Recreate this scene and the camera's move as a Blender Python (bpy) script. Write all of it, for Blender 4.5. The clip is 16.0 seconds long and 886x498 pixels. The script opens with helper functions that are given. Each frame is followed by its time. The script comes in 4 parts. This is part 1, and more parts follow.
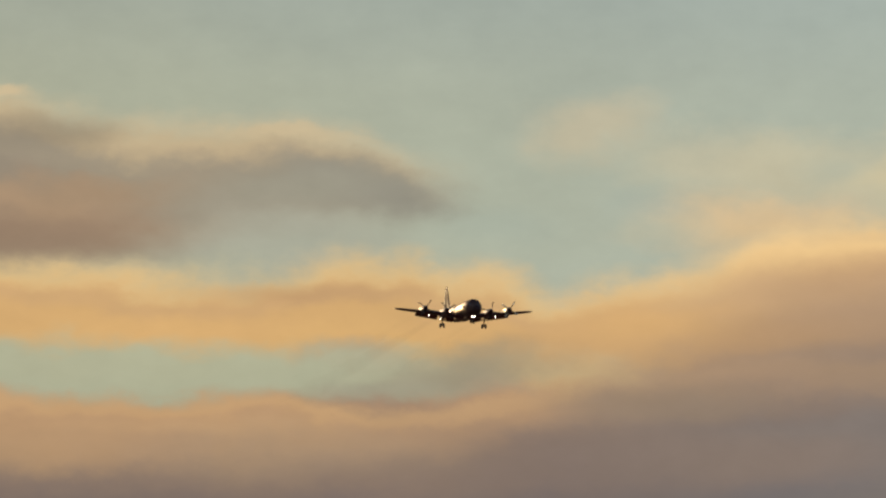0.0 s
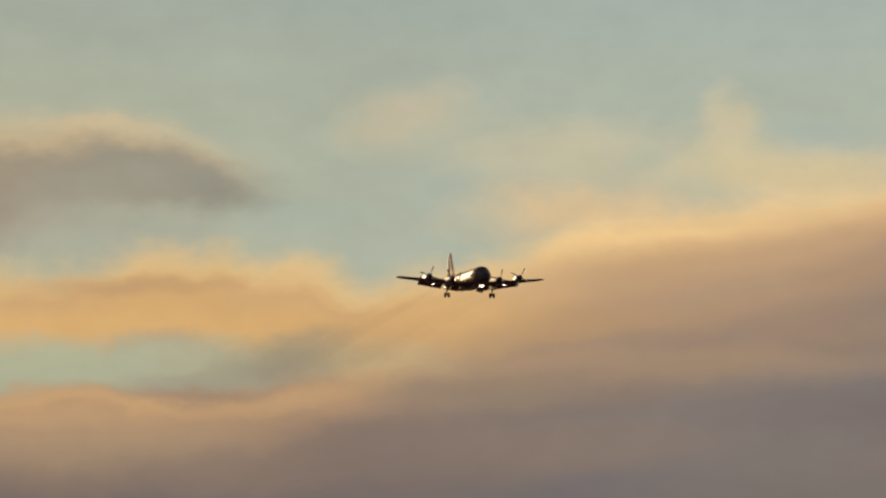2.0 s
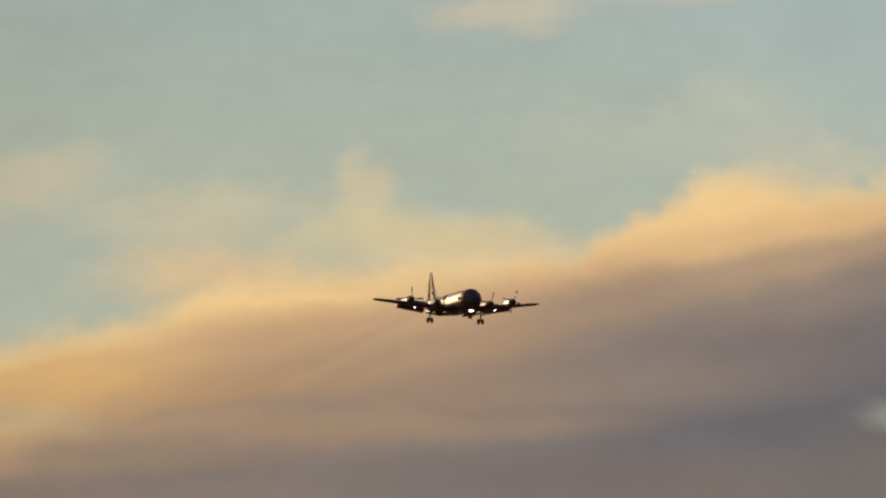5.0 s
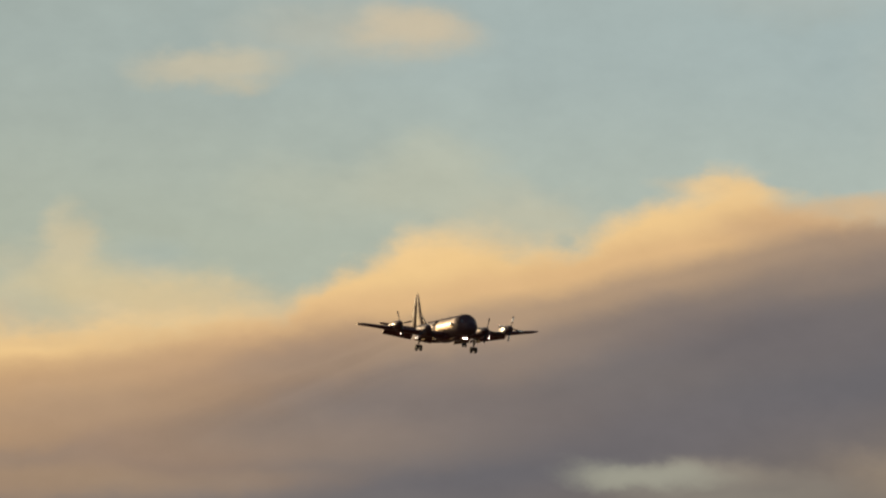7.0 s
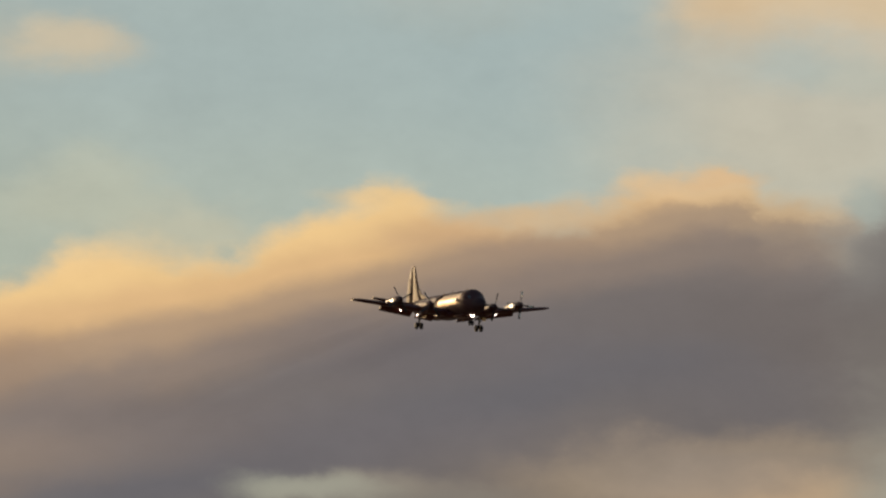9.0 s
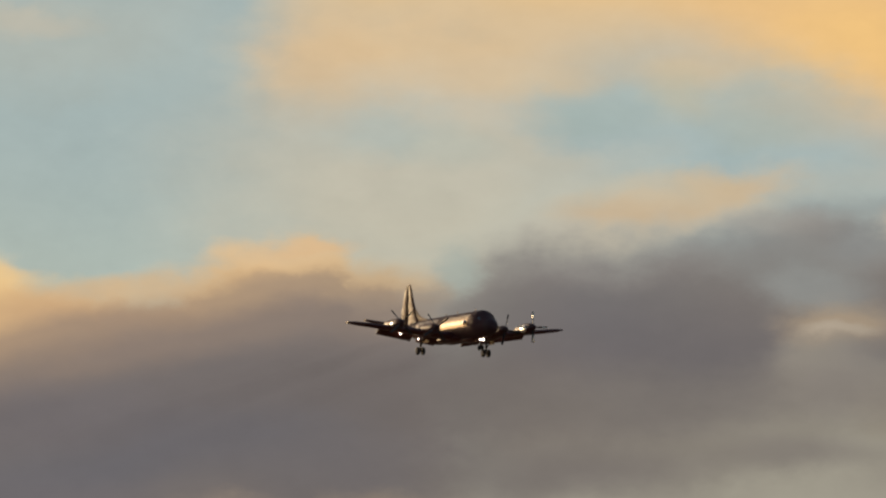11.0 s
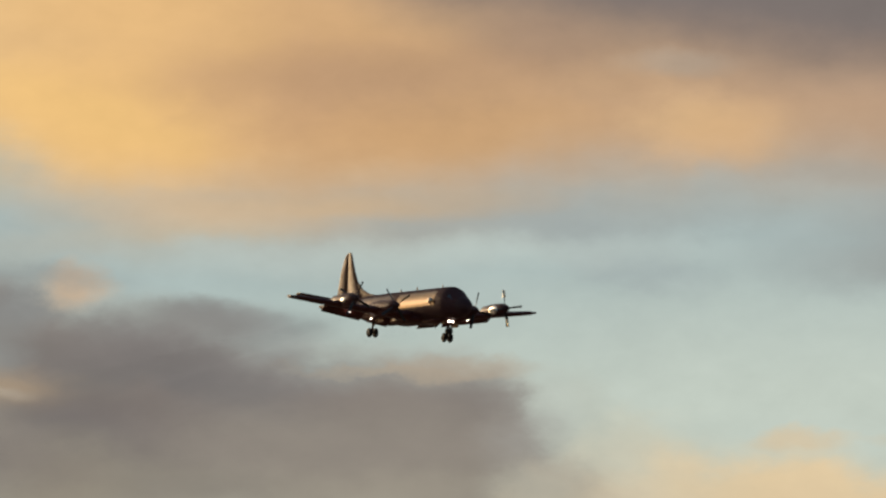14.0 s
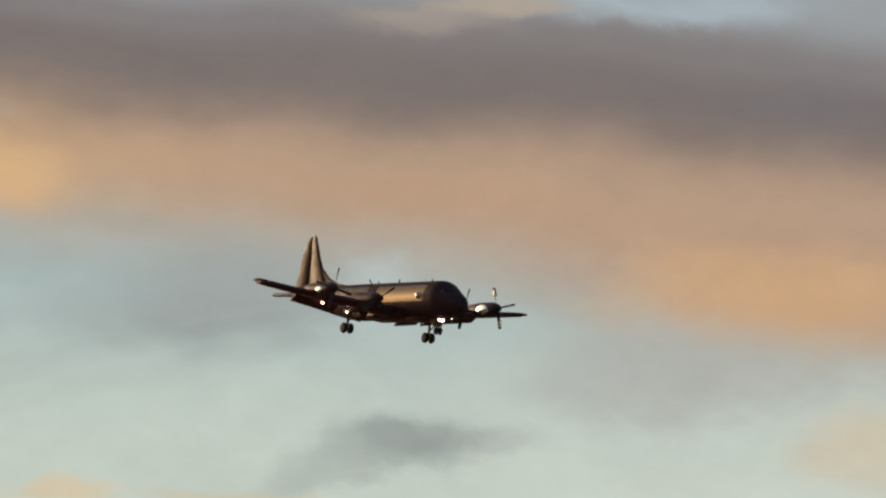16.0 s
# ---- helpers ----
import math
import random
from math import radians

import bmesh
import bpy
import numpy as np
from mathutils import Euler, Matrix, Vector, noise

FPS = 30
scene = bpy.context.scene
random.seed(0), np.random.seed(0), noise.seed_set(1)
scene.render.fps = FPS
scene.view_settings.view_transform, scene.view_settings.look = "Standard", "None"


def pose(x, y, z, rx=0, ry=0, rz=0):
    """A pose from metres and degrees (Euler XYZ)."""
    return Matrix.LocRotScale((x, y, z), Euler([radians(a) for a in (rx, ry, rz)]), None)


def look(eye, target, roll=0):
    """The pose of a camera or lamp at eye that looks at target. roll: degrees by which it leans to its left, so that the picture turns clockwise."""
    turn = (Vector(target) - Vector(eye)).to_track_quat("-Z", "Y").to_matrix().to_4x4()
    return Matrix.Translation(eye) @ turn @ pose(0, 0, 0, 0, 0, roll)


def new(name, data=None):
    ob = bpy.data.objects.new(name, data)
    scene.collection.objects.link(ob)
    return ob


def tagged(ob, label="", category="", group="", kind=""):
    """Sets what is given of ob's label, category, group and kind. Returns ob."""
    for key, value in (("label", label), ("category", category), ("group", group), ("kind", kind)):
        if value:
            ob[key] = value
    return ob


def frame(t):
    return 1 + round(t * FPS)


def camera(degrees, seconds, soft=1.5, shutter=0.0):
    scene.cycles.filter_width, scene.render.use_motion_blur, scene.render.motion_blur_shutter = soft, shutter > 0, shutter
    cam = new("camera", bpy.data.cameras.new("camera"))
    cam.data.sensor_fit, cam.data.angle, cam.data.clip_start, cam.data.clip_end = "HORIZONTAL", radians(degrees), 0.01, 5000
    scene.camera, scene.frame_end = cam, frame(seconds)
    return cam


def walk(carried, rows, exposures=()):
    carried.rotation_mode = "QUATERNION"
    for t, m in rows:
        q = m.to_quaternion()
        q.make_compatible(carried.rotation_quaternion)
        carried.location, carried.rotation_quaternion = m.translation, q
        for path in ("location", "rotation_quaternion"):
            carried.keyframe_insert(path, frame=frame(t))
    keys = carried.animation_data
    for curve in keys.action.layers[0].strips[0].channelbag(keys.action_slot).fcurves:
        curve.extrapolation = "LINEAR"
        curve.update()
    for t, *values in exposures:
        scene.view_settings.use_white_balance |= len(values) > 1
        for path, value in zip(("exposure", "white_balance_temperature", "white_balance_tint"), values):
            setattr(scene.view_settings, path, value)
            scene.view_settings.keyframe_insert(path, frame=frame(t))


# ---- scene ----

# ---------------------------------------------------------------- camera
EYE = (0.0, 0.0, 1.7)
PATH = [  # seconds, azimuth (clockwise from +y), elevation, roll, in degrees
    (0.0, -0.016, 5.653, 0.42), (0.5, 0.215, 5.662, 0.58), (1.0, 0.502, 5.651, -0.01), (1.5, 0.790, 5.617, -0.17),
    (2.0, 1.020, 5.602, -0.14), (2.5, 1.246, 5.635, 0.07), (3.0, 1.496, 5.692, -0.32), (3.5, 1.794, 5.761, -0.66),
    (4.0, 2.123, 5.855, -0.74), (6.3, 3.966, 6.128, 1.00), (6.5, 4.157, 6.177, 0.63), (7.0, 4.662, 6.271, 0.62),
    (7.5, 5.119, 6.314, 0.16), (8.0, 5.530, 6.320, -0.09), (8.5, 6.012, 6.319, -0.16), (8.7, 6.224, 6.320, 0.05),
    (10.8, 8.550, 6.674, -0.87), (11.0, 8.796, 6.714, -0.82), (11.5, 9.471, 6.775, -0.80), (12.0, 10.234, 6.801, -0.99),
    (12.5, 10.963, 6.852, -0.68), (13.0, 11.711, 6.920, -0.77), (13.5, 12.537, 7.004, 0.03), (14.0, 13.446, 7.040, -0.02),
    (14.5, 14.322, 7.035, 0.04), (15.0, 15.195, 7.042, 0.49), (15.5, 16.218, 7.159, 1.11), (16.0, 17.435, 7.379, 2.10)]
cam = camera(4.858, 16.0, soft=2.3)
walk(cam, [(t, pose(*EYE, 90 + el, 0, -az) @ pose(0, 0, 0, 0, 0, roll)) for t, az, el, roll in PATH])

# ---------------------------------------------------------------- sky, sun, exposure
SUN_AZ, SUN_EL = -24.0, 12.0
world = bpy.data.worlds.new("world")
scene.world = world
world.use_nodes = True
wn = world.node_tree.nodes
sky = wn.new("ShaderNodeTexSky")
sky.sky_type, sky.sun_disc = "NISHITA", False
sky.sun_elevation, sky.sun_rotation = radians(SUN_EL), radians(SUN_AZ)
sky.dust_density = 3.0
wn["Background"].inputs["Strength"].default_value = 0.085
world.node_tree.links.new(sky.outputs[0], wn["Background"].inputs["Color"])
sun_lamp = bpy.data.lights.new("sun", "SUN")
sun_lamp.energy, sun_lamp.angle, sun_lamp.color = 1.0, radians(0.53), (1.0, 0.68, 0.40)
sun = new("sun", sun_lamp)
a, e = radians(SUN_AZ), radians(SUN_EL)
sun.matrix_world = look((math.sin(a) * math.cos(e) * 3000, math.cos(a) * math.cos(e) * 3000, math.sin(e) * 3000), (0, 0, 0))


# ---------------------------------------------------------------- materials
def srgb(r, g, b):
    return tuple((c / 255 / 12.92 if c <= 10 else ((c / 255 + 0.055) / 1.055) ** 2.4) for c in (r, g, b)) + (1.0,)


def paint(name, color, rough=0.35, metal=0.0, vary=0.12, scale=1.2, bump=0.004, spec=0.5):
    """Painted or bare metal: two scales of tone, uneven gloss and a faint relief."""
    m = bpy.data.materials.new(name)
    m.use_nodes = True
    n, l = m.node_tree.nodes, m.node_tree.links
    b = n["Principled BSDF"]
    tc = n.new("ShaderNodeTexCoord")
    big, fine = n.new("ShaderNodeTexNoise"), n.new("ShaderNodeTexNoise")
    big.inputs["Scale"].default_value, big.inputs["Detail"].default_value = scale, 4
    fine.inputs["Scale"].default_value, fine.inputs["Detail"].default_value = scale * 14, 3
    l.new(tc.outputs["Object"], big.inputs["Vector"]), l.new(tc.outputs["Object"], fine.inputs["Vector"])
    add = n.new("ShaderNodeMath")
    add.operation = "ADD"
    l.new(big.outputs["Fac"], add.inputs[0]), l.new(fine.outputs["Fac"], add.inputs[1])
    tone = n.new("ShaderNodeMapRange")
    tone.inputs["From Min"].default_value, tone.inputs["From Max"].default_value = 0.6, 1.4
    tone.inputs["To Min"].default_value, tone.inputs["To Max"].default_value = 1 - vary, 1 + vary
    l.new(add.outputs[0], tone.inputs["Value"])
    mul = n.new("ShaderNodeVectorMath")
    mul.operation = "SCALE"
    mul.inputs[0].default_value = color[:3]
    l.new(tone.outputs[0], mul.inputs["Scale"])
    l.new(mul.outputs[0], b.inputs["Base Color"])
    gloss = n.new("ShaderNodeMapRange")
    gloss.inputs["From Min"].default_value, gloss.inputs["From Max"].default_value = 0.3, 0.7
    gloss.inputs["To Min"].default_value, gloss.inputs["To Max"].default_value = rough * 0.8, rough * 1.25
    l.new(big.outputs["Fac"], gloss.inputs["Value"]), l.new(gloss.outputs[0], b.inputs["Roughness"])
    b.inputs["Metallic"].default_value, b.inputs["Specular IOR Level"].default_value = metal, spec
    bp = n.new("ShaderNodeBump")
    bp.inputs["Distance"].default_value, bp.inputs["Strength"].default_value = bump, 0.5
    l.new(fine.outputs["Fac"], bp.inputs["Height"]), l.new(bp.outputs[0], b.inputs["Normal"])
    return m


def lens_glow(name, color, strength):
    m = bpy.data.materials.new(name)
    m.use_nodes = True
    b = m.node_tree.nodes["Principled BSDF"]
    b.inputs["Base Color"].default_value = color
    b.inputs["Emission Color"].default_value, b.inputs["Emission Strength"].default_value = color, strength
    b.inputs["Roughness"].default_value = 0.1
    return m


# grey airframe: red-brown shade tone, and the fin's lit warmth, put into base colours
SHADED_GREY = paint("shade_tinted_grey_paint", (0.115, 0.038, 0.034), rough=0.40, spec=0.16)
FIN = paint("glow_tinted_worn_fin_paint", (0.108, 0.042, 0.025), rough=0.44, vary=0.3, spec=0.12)
FUSELAGE = paint("shade_tinted_weathered_paint", (0.086, 0.040, 0.043), rough=0.58, vary=0.3, spec=0.07)
# golden reflection of the flank, given as a metal of its own
FLANK_SHEEN = paint("gold_flank_sheen", (0.160, 0.103, 0.054), rough=0.36, metal=1.0, vary=0.18)
# grey sheen of the lit rear flank, also put into a metal
REAR_SHEEN = paint("grey_rear_sheen", (0.125, 0.088, 0.072), rough=0.40, metal=0.85, vary=0.25)
DARK = paint("shade_tinted_radome_paint", (0.080, 0.042, 0.044), rough=0.5, spec=0.12)
# bright metal for the shapes added as sun glints on blades and cowls
GLINT_METAL = paint("sun_glint_metal", (0.85, 0.83, 0.80), rough=0.33, metal=1.0, vary=0.03, bump=0.0)
SOOT = paint("sooty_exhaust_metal", (0.06, 0.055, 0.05), rough=0.6, metal=0.6)
BLADE = paint("black_blade_paint", (0.035, 0.032, 0.03), rough=0.4)
RUBBER = paint("tyre_rubber", (0.022, 0.022, 0.023), rough=0.8)
STRUT = paint("gear_strut_paint", (0.036, 0.022, 0.021), rough=0.55, spec=0.15)
GLASS = paint("dark_window_glass", (0.02, 0.022, 0.025), rough=0.04, vary=0.02, bump=0.0)
GLASS.node_tree.nodes["Principled BSDF"].inputs["IOR"].default_value = 2.0
# metal in place of glass, so the side windows carry a sun glint
BUBBLE = paint("window_glint_metal", (0.80, 0.70, 0.58), rough=0.28, metal=1.0, vary=0.02, bump=0.0)
LAMP = lens_glow("landing_light_lens", (1.0, 0.80, 0.66, 1), 16.0)
# unseen ground, its warm tone chosen to bounce light onto the aircraft's underside
GRASS = paint("warm_bounce_ground", (0.19, 0.125, 0.07), rough=0.9, vary=0.35, scale=0.02, bump=0.05)


def smoke_material(strength):
    m = bpy.data.materials.new("thin_dark_smoke")
    m.use_nodes = True
    n, l = m.node_tree.nodes, m.node_tree.links
    n.remove(n["Principled BSDF"])
    clear, soot, mix = n.new("ShaderNodeBsdfTransparent"), n.new("ShaderNodeBsdfDiffuse"), n.new("ShaderNodeMixShader")
    soot.inputs["Color"].default_value = (0.06, 0.05, 0.045, 1)
    uv, sep = n.new("ShaderNodeUVMap"), n.new("ShaderNodeSeparateXYZ")
    l.new(uv.outputs[0], sep.inputs[0])
    fade = n.new("ShaderNodeValToRGB")
    fade.color_ramp.elements.new(0.22), fade.color_ramp.elements.new(0.7)
    for el, k in zip(fade.color_ramp.elements, (0.35, 1.0, 0.9, 0.0)):
        el.color = (strength * k,) * 3 + (1,)
    tc, nz = n.new("ShaderNodeTexCoord"), n.new("ShaderNodeTexNoise")
    nz.inputs["Scale"].default_value, nz.inputs["Detail"].default_value = 0.12, 4
    l.new(tc.outputs["Object"], nz.inputs["Vector"])
    mul = n.new("ShaderNodeMath")
    mul.operation = "MULTIPLY"
    l.new(sep.outputs[0], fade.inputs[0]), l.new(fade.outputs[0], mul.inputs[0]), l.new(nz.outputs["Fac"], mul.inputs[1])
    edge = n.new("ShaderNodeMath")
    edge.operation = "POWER"
    edge.inputs[1].default_value = 1.6
    l.new(sep.outputs[1], edge.inputs[0])
    soft = n.new("ShaderNodeMath")
    soft.operation = "MULTIPLY"
    l.new(mul.outputs[0], soft.inputs[0]), l.new(edge.outputs[0], soft.inputs[1])
    l.new(soft.outputs[0], mix.inputs[0]), l.new(clear.outputs[0], mix.inputs[1]), l.new(soot.outputs[0], mix.inputs[2])
    l.new(mix.outputs[0], n["Material Output"].inputs[0])
    return m


SMOKE, THIN_SMOKE = smoke_material(0.062), smoke_material(0.022)


class Chart:
    """Paints the evening sky over a chart of directions: x to the right and y down, 1 unit = 3.1 degrees."""

    def __init__(self, name, lo, hi):
        self.lo, self.hi = lo, hi
        self.m = bpy.data.materials.new(name)
        self.m.use_nodes = True
        self.n, self.l = self.m.node_tree.nodes, self.m.node_tree.links
        self.n.clear()
        uv = self.n.new("ShaderNodeUVMap").outputs[0]
        wide = self.noise(uv, (1.3, 2.6, 1), 5, 0.55, (3.1, 0, 0))
        puff = self.noise(uv, (5.5, 8.5, 1), 5, 0.55, (0, 7.3, 0))
        wisp = self.noise(uv, (15, 24, 1), 4, 0.6, (5.7, 1.3, 0))
        self.uv = uv
        self.soft = self.shift(uv, ((wide, 0.035), (puff, 0.02)))
        self.fluffy = self.shift(uv, ((wide, 0.035), (puff, 0.040), (wisp, 0.011)))
        self.plain = self.shift(uv, ((puff, 0.022), (wisp, 0.008)))
        self.wide, self.puff, self.wisp = wide, puff, wisp
        self.color = None

    def node(self, kind, *links, **sets):
        nd = self.n.new(kind)
        for k, v in sets.items():
            setattr(nd, k, v)
        for i, v in enumerate(links):
            if v is None:
                continue
            if hasattr(v, "is_linked"):
                self.l.new(v, nd.inputs[i])
            else:
                nd.inputs[i].default_value = v
        return nd

    def noise(self, uv, scale, detail, rough, off):
        mp = self.node("ShaderNodeMapping", uv, off, None, scale)
        nz = self.node("ShaderNodeTexNoise", mp.outputs[0])
        nz.inputs["Scale"].default_value, nz.inputs["Detail"].default_value, nz.inputs["Roughness"].default_value = 1.0, detail, rough
        return nz.outputs["Color"]

    def shift(self, uv, layers):
        out = uv
        for col, amount in layers:
            c = self.node("ShaderNodeVectorMath", col, (0.5, 0.5, 0.5), operation="SUBTRACT").outputs[0]
            c = self.node("ShaderNodeVectorMath", c, (amount * 4.0, amount * 2.6, 0), operation="MULTIPLY").outputs[0]
            out = self.node("ShaderNodeVectorMath", out, c, operation="ADD").outputs[0]
        return out

    def xy(self, v):
        s = self.node("ShaderNodeSeparateXYZ", v)
        return s.outputs[0], s.outputs[1]

    def math(self, op, a, b=0.0):
        return self.node("ShaderNodeMath", a, b, operation=op).outputs[0]

    def ease(self, v, lo, hi, a=0.0, b=1.0):
        return self.node("ShaderNodeMapRange", v, lo, hi, a, b, interpolation_type="SMOOTHSTEP").outputs[0]

    def ramp(self, v, stops, mode="EASE"):
        nd = self.n.new("ShaderNodeValToRGB")
        cr = nd.color_ramp
        cr.interpolation = mode
        lo, hi = stops[0][0], stops[-1][0]
        while len(cr.elements) < len(stops):
            cr.elements.new(0.5)
        for el, (p, c) in zip(cr.elements, stops):
            el.position = (p - lo) / (hi - lo)
        for el, (p, c) in zip(cr.elements, stops):
            el.color = c
        self.l.new(self.node("ShaderNodeMapRange", v, lo, hi, 0.0, 1.0).outputs[0], nd.inputs[0])
        return nd.outputs[0]

    def line(self, x, pts):
        """A smooth height over x through a few points."""
        lo, hi = min(p[1] for p in pts), max(p[1] for p in pts)
        g = self.ramp(x, [(p, ((y - lo) / (hi - lo),) * 3 + (1,)) for p, y in pts], "CARDINAL")
        return self.node("ShaderNodeMapRange", g, 0.0, 1.0, lo, hi).outputs[0]

    def lay(self, alpha, color):
        if self.color is None:
            self.color = color
            return
        mx = self.n.new("ShaderNodeMix")
        mx.data_type = "RGBA"
        for i, v in ((0, alpha), (6, self.color), (7, color)):
            if hasattr(v, "is_linked"):
                self.l.new(v, mx.inputs[i])
            else:
                mx.inputs[i].default_value = v
        self.color = mx.outputs[2]

    def puff_at(self, x, y, rx, ry, rgb, amount=1.0, tilt=0.0, core=0.25, torn=None):
        """One soft-edged cloud, its edge torn by the noise."""
        reach = 1.5 * rx + (0.07 if torn else 0.15)
        if x + reach < self.lo or x - reach > self.hi:
            return
        mp = self.node("ShaderNodeMapping", torn or self.fluffy, (x, y, 0), (0, 0, radians(tilt)), (rx, ry, 1), vector_type="TEXTURE")
        d = self.node("ShaderNodeVectorMath", mp.outputs[0], operation="LENGTH").outputs["Value"]
        self.lay(self.ease(d, 1.45, core, 0.0, amount), srgb(*rgb))

    def wash(self, x, y, rx, ry, rgb, amount, tilt=0.0):
        """A broad shade within a cloud, without a torn edge."""
        self.puff_at(x, y, rx, ry, rgb, amount, tilt, 0.15, self.plain)

    def finish(self):
        grain = self.node("ShaderNodeVectorMath", self.wisp, (0.5, 0.5, 0.5), operation="SUBTRACT").outputs[0]
        billow = self.node("ShaderNodeVectorMath", self.puff, (0.5, 0.5, 0.5), operation="SUBTRACT").outputs[0]
        g = self.math("ADD", self.math("MULTIPLY", self.xy(grain)[0], 0.10), self.math("ADD", self.math("MULTIPLY", self.xy(billow)[1], 0.16), 1.0))
        col = self.node("ShaderNodeVectorMath", self.color, operation="SCALE")
        self.l.new(g, col.inputs["Scale"])
        em = self.node("ShaderNodeEmission", col.outputs[0], 1.0)
        out = self.node("ShaderNodeOutputMaterial", em.outputs[0])
        return self.m


def evening_sky(lo, hi):
    """The sky from lo to hi along the chart."""
    c = Chart("evening_sky", lo, hi)
    x, y = c.xy(c.soft)
    fx, fy = c.xy(c.fluffy)
    # clear sky, bluer away from the sun, paler near the horizon
    clear = c.ramp(x, [(-0.5, srgb(157, 163, 150)), (0.8, srgb(158, 168, 160)), (1.6, srgb(163, 175, 169)), (2.5, srgb(166, 180, 177)), (4.0, srgb(162, 180, 181)), (7.5, srgb(164, 180, 180))])
    c.lay(1.0, clear)
    c.lay(c.ease(y, -0.15, 0.30, 0.0, 0.9), c.ramp(x, [(-0.5, srgb(178, 178, 150)), (1.5, srgb(174, 180, 162)), (4.5, srgb(182, 194, 186)), (5.5, srgb(196, 205, 193)), (7.5, srgb(203, 210, 198))]))

    # high golden sheet over the second half: its lower edge, then its colours
    if hi > 3.0:
        low = c.math("SUBTRACT", c.line(x, [(3.1, -0.62), (3.35, -0.30), (3.7, -0.24), (4.1, -0.20), (4.5, -0.05), (4.8, -0.02), (5.2, -0.05), (5.6, -0.10), (6.0, -0.08), (6.5, -0.05), (6.9, 0.06), (7.4, 0.08)]), y)
        sheet = c.ramp(x, [(3.1, srgb(218, 192, 152)), (3.55, srgb(230, 194, 142)), (3.9, srgb(234, 194, 136)), (4.2, srgb(234, 192, 134)), (4.55, srgb(233, 188, 128)), (4.9, srgb(212, 170, 122)), (5.4, srgb(196, 160, 124)), (6.2, srgb(186, 155, 128)), (7.4, srgb(182, 152, 128))])
        c.lay(c.ease(low, -0.09, 0.17, 0.0, 0.97), sheet)
    c.puff_at(3.58, -0.02, 0.42, 0.26, (207, 191, 163), 0.6)
    c.puff_at(3.40, -0.25, 0.14, 0.10, (220, 191, 150), 0.65)
    c.puff_at(3.64, -0.24, 0.26, 0.09, (228, 192, 142), 0.6)
    c.puff_at(3.62, -0.14, 0.28, 0.09, (202, 189, 166), 0.45)
    c.puff_at(3.90, -0.145, 0.16, 0.06, (166, 181, 178), 0.75)
    c.puff_at(4.20, -0.155, 0.17, 0.075, (172, 184, 178), 0.75)
    c.puff_at(3.50, -0.105, 0.12, 0.05, (170, 184, 180), 0.6)
    c.puff_at(4.46, -0.235, 0.26, 0.10, (240, 195, 126), 0.7, 8)
    c.puff_at(4.95, -0.28, 0.34, 0.11, (190, 152, 118), 0.6)
    c.puff_at(5.58, -0.225, 0.12, 0.08, (214, 178, 138), 0.8)
    c.puff_at(5.15, -0.21, 0.30, 0.06, (206, 164, 116), 0.5)
    # grey deck over the golden sheet
    if hi > 4.5:
        deck = c.math("SUBTRACT", c.line(x, [(4.6, -0.60), (5.0, -0.46), (5.4, -0.37), (5.8, -0.31), (6.2, -0.30), (6.7, -0.29), (7.4, -0.22)]), y)
        c.lay(c.ease(deck, -0.08, 0.10, 0.0, 0.95), c.ramp(deck, [(-0.05, srgb(150, 132, 120)), (0.06, srgb(124, 114, 110)), (0.14, srgb(118, 111, 111)), (0.20, srgb(128, 124, 126)), (0.30, srgb(150, 156, 160))]))
    c.puff_at(6.80, -0.56, 0.28, 0.04, (165, 178, 184), 0.8)
    c.puff_at(6.35, -0.52, 0.16, 0.03, (172, 160, 148), 0.6)
    # smudges under the sheet
    c.puff_at(4.9, -0.06, 0.5, 0.035, (158, 166, 164), 0.35)
    c.puff_at(5.30, -0.06, 0.42, 0.05, (160, 165, 162), 0.45)
    c.puff_at(5.42, 0.0, 0.18, 0.05, (160, 170, 170), 0.55, 20)
    c.puff_at(6.05, -0.045, 0.22, 0.075, (156, 160, 158), 0.7)
    c.puff_at(5.95, 0.02, 0.30, 0.07, (158, 165, 163), 0.6)
    c.puff_at(6.30, -0.03, 0.07, 0.08, (188, 198, 196), 0.55)
    c.puff_at(6.85, 0.09, 0.30, 0.09, (170, 168, 162), 0.65)
    c.puff_at(7.20, 0.21, 0.14, 0.07, (204, 184, 154), 0.6)
    c.puff_at(7.00, -0.04, 0.30, 0.09, (202, 164, 126), 0.8)

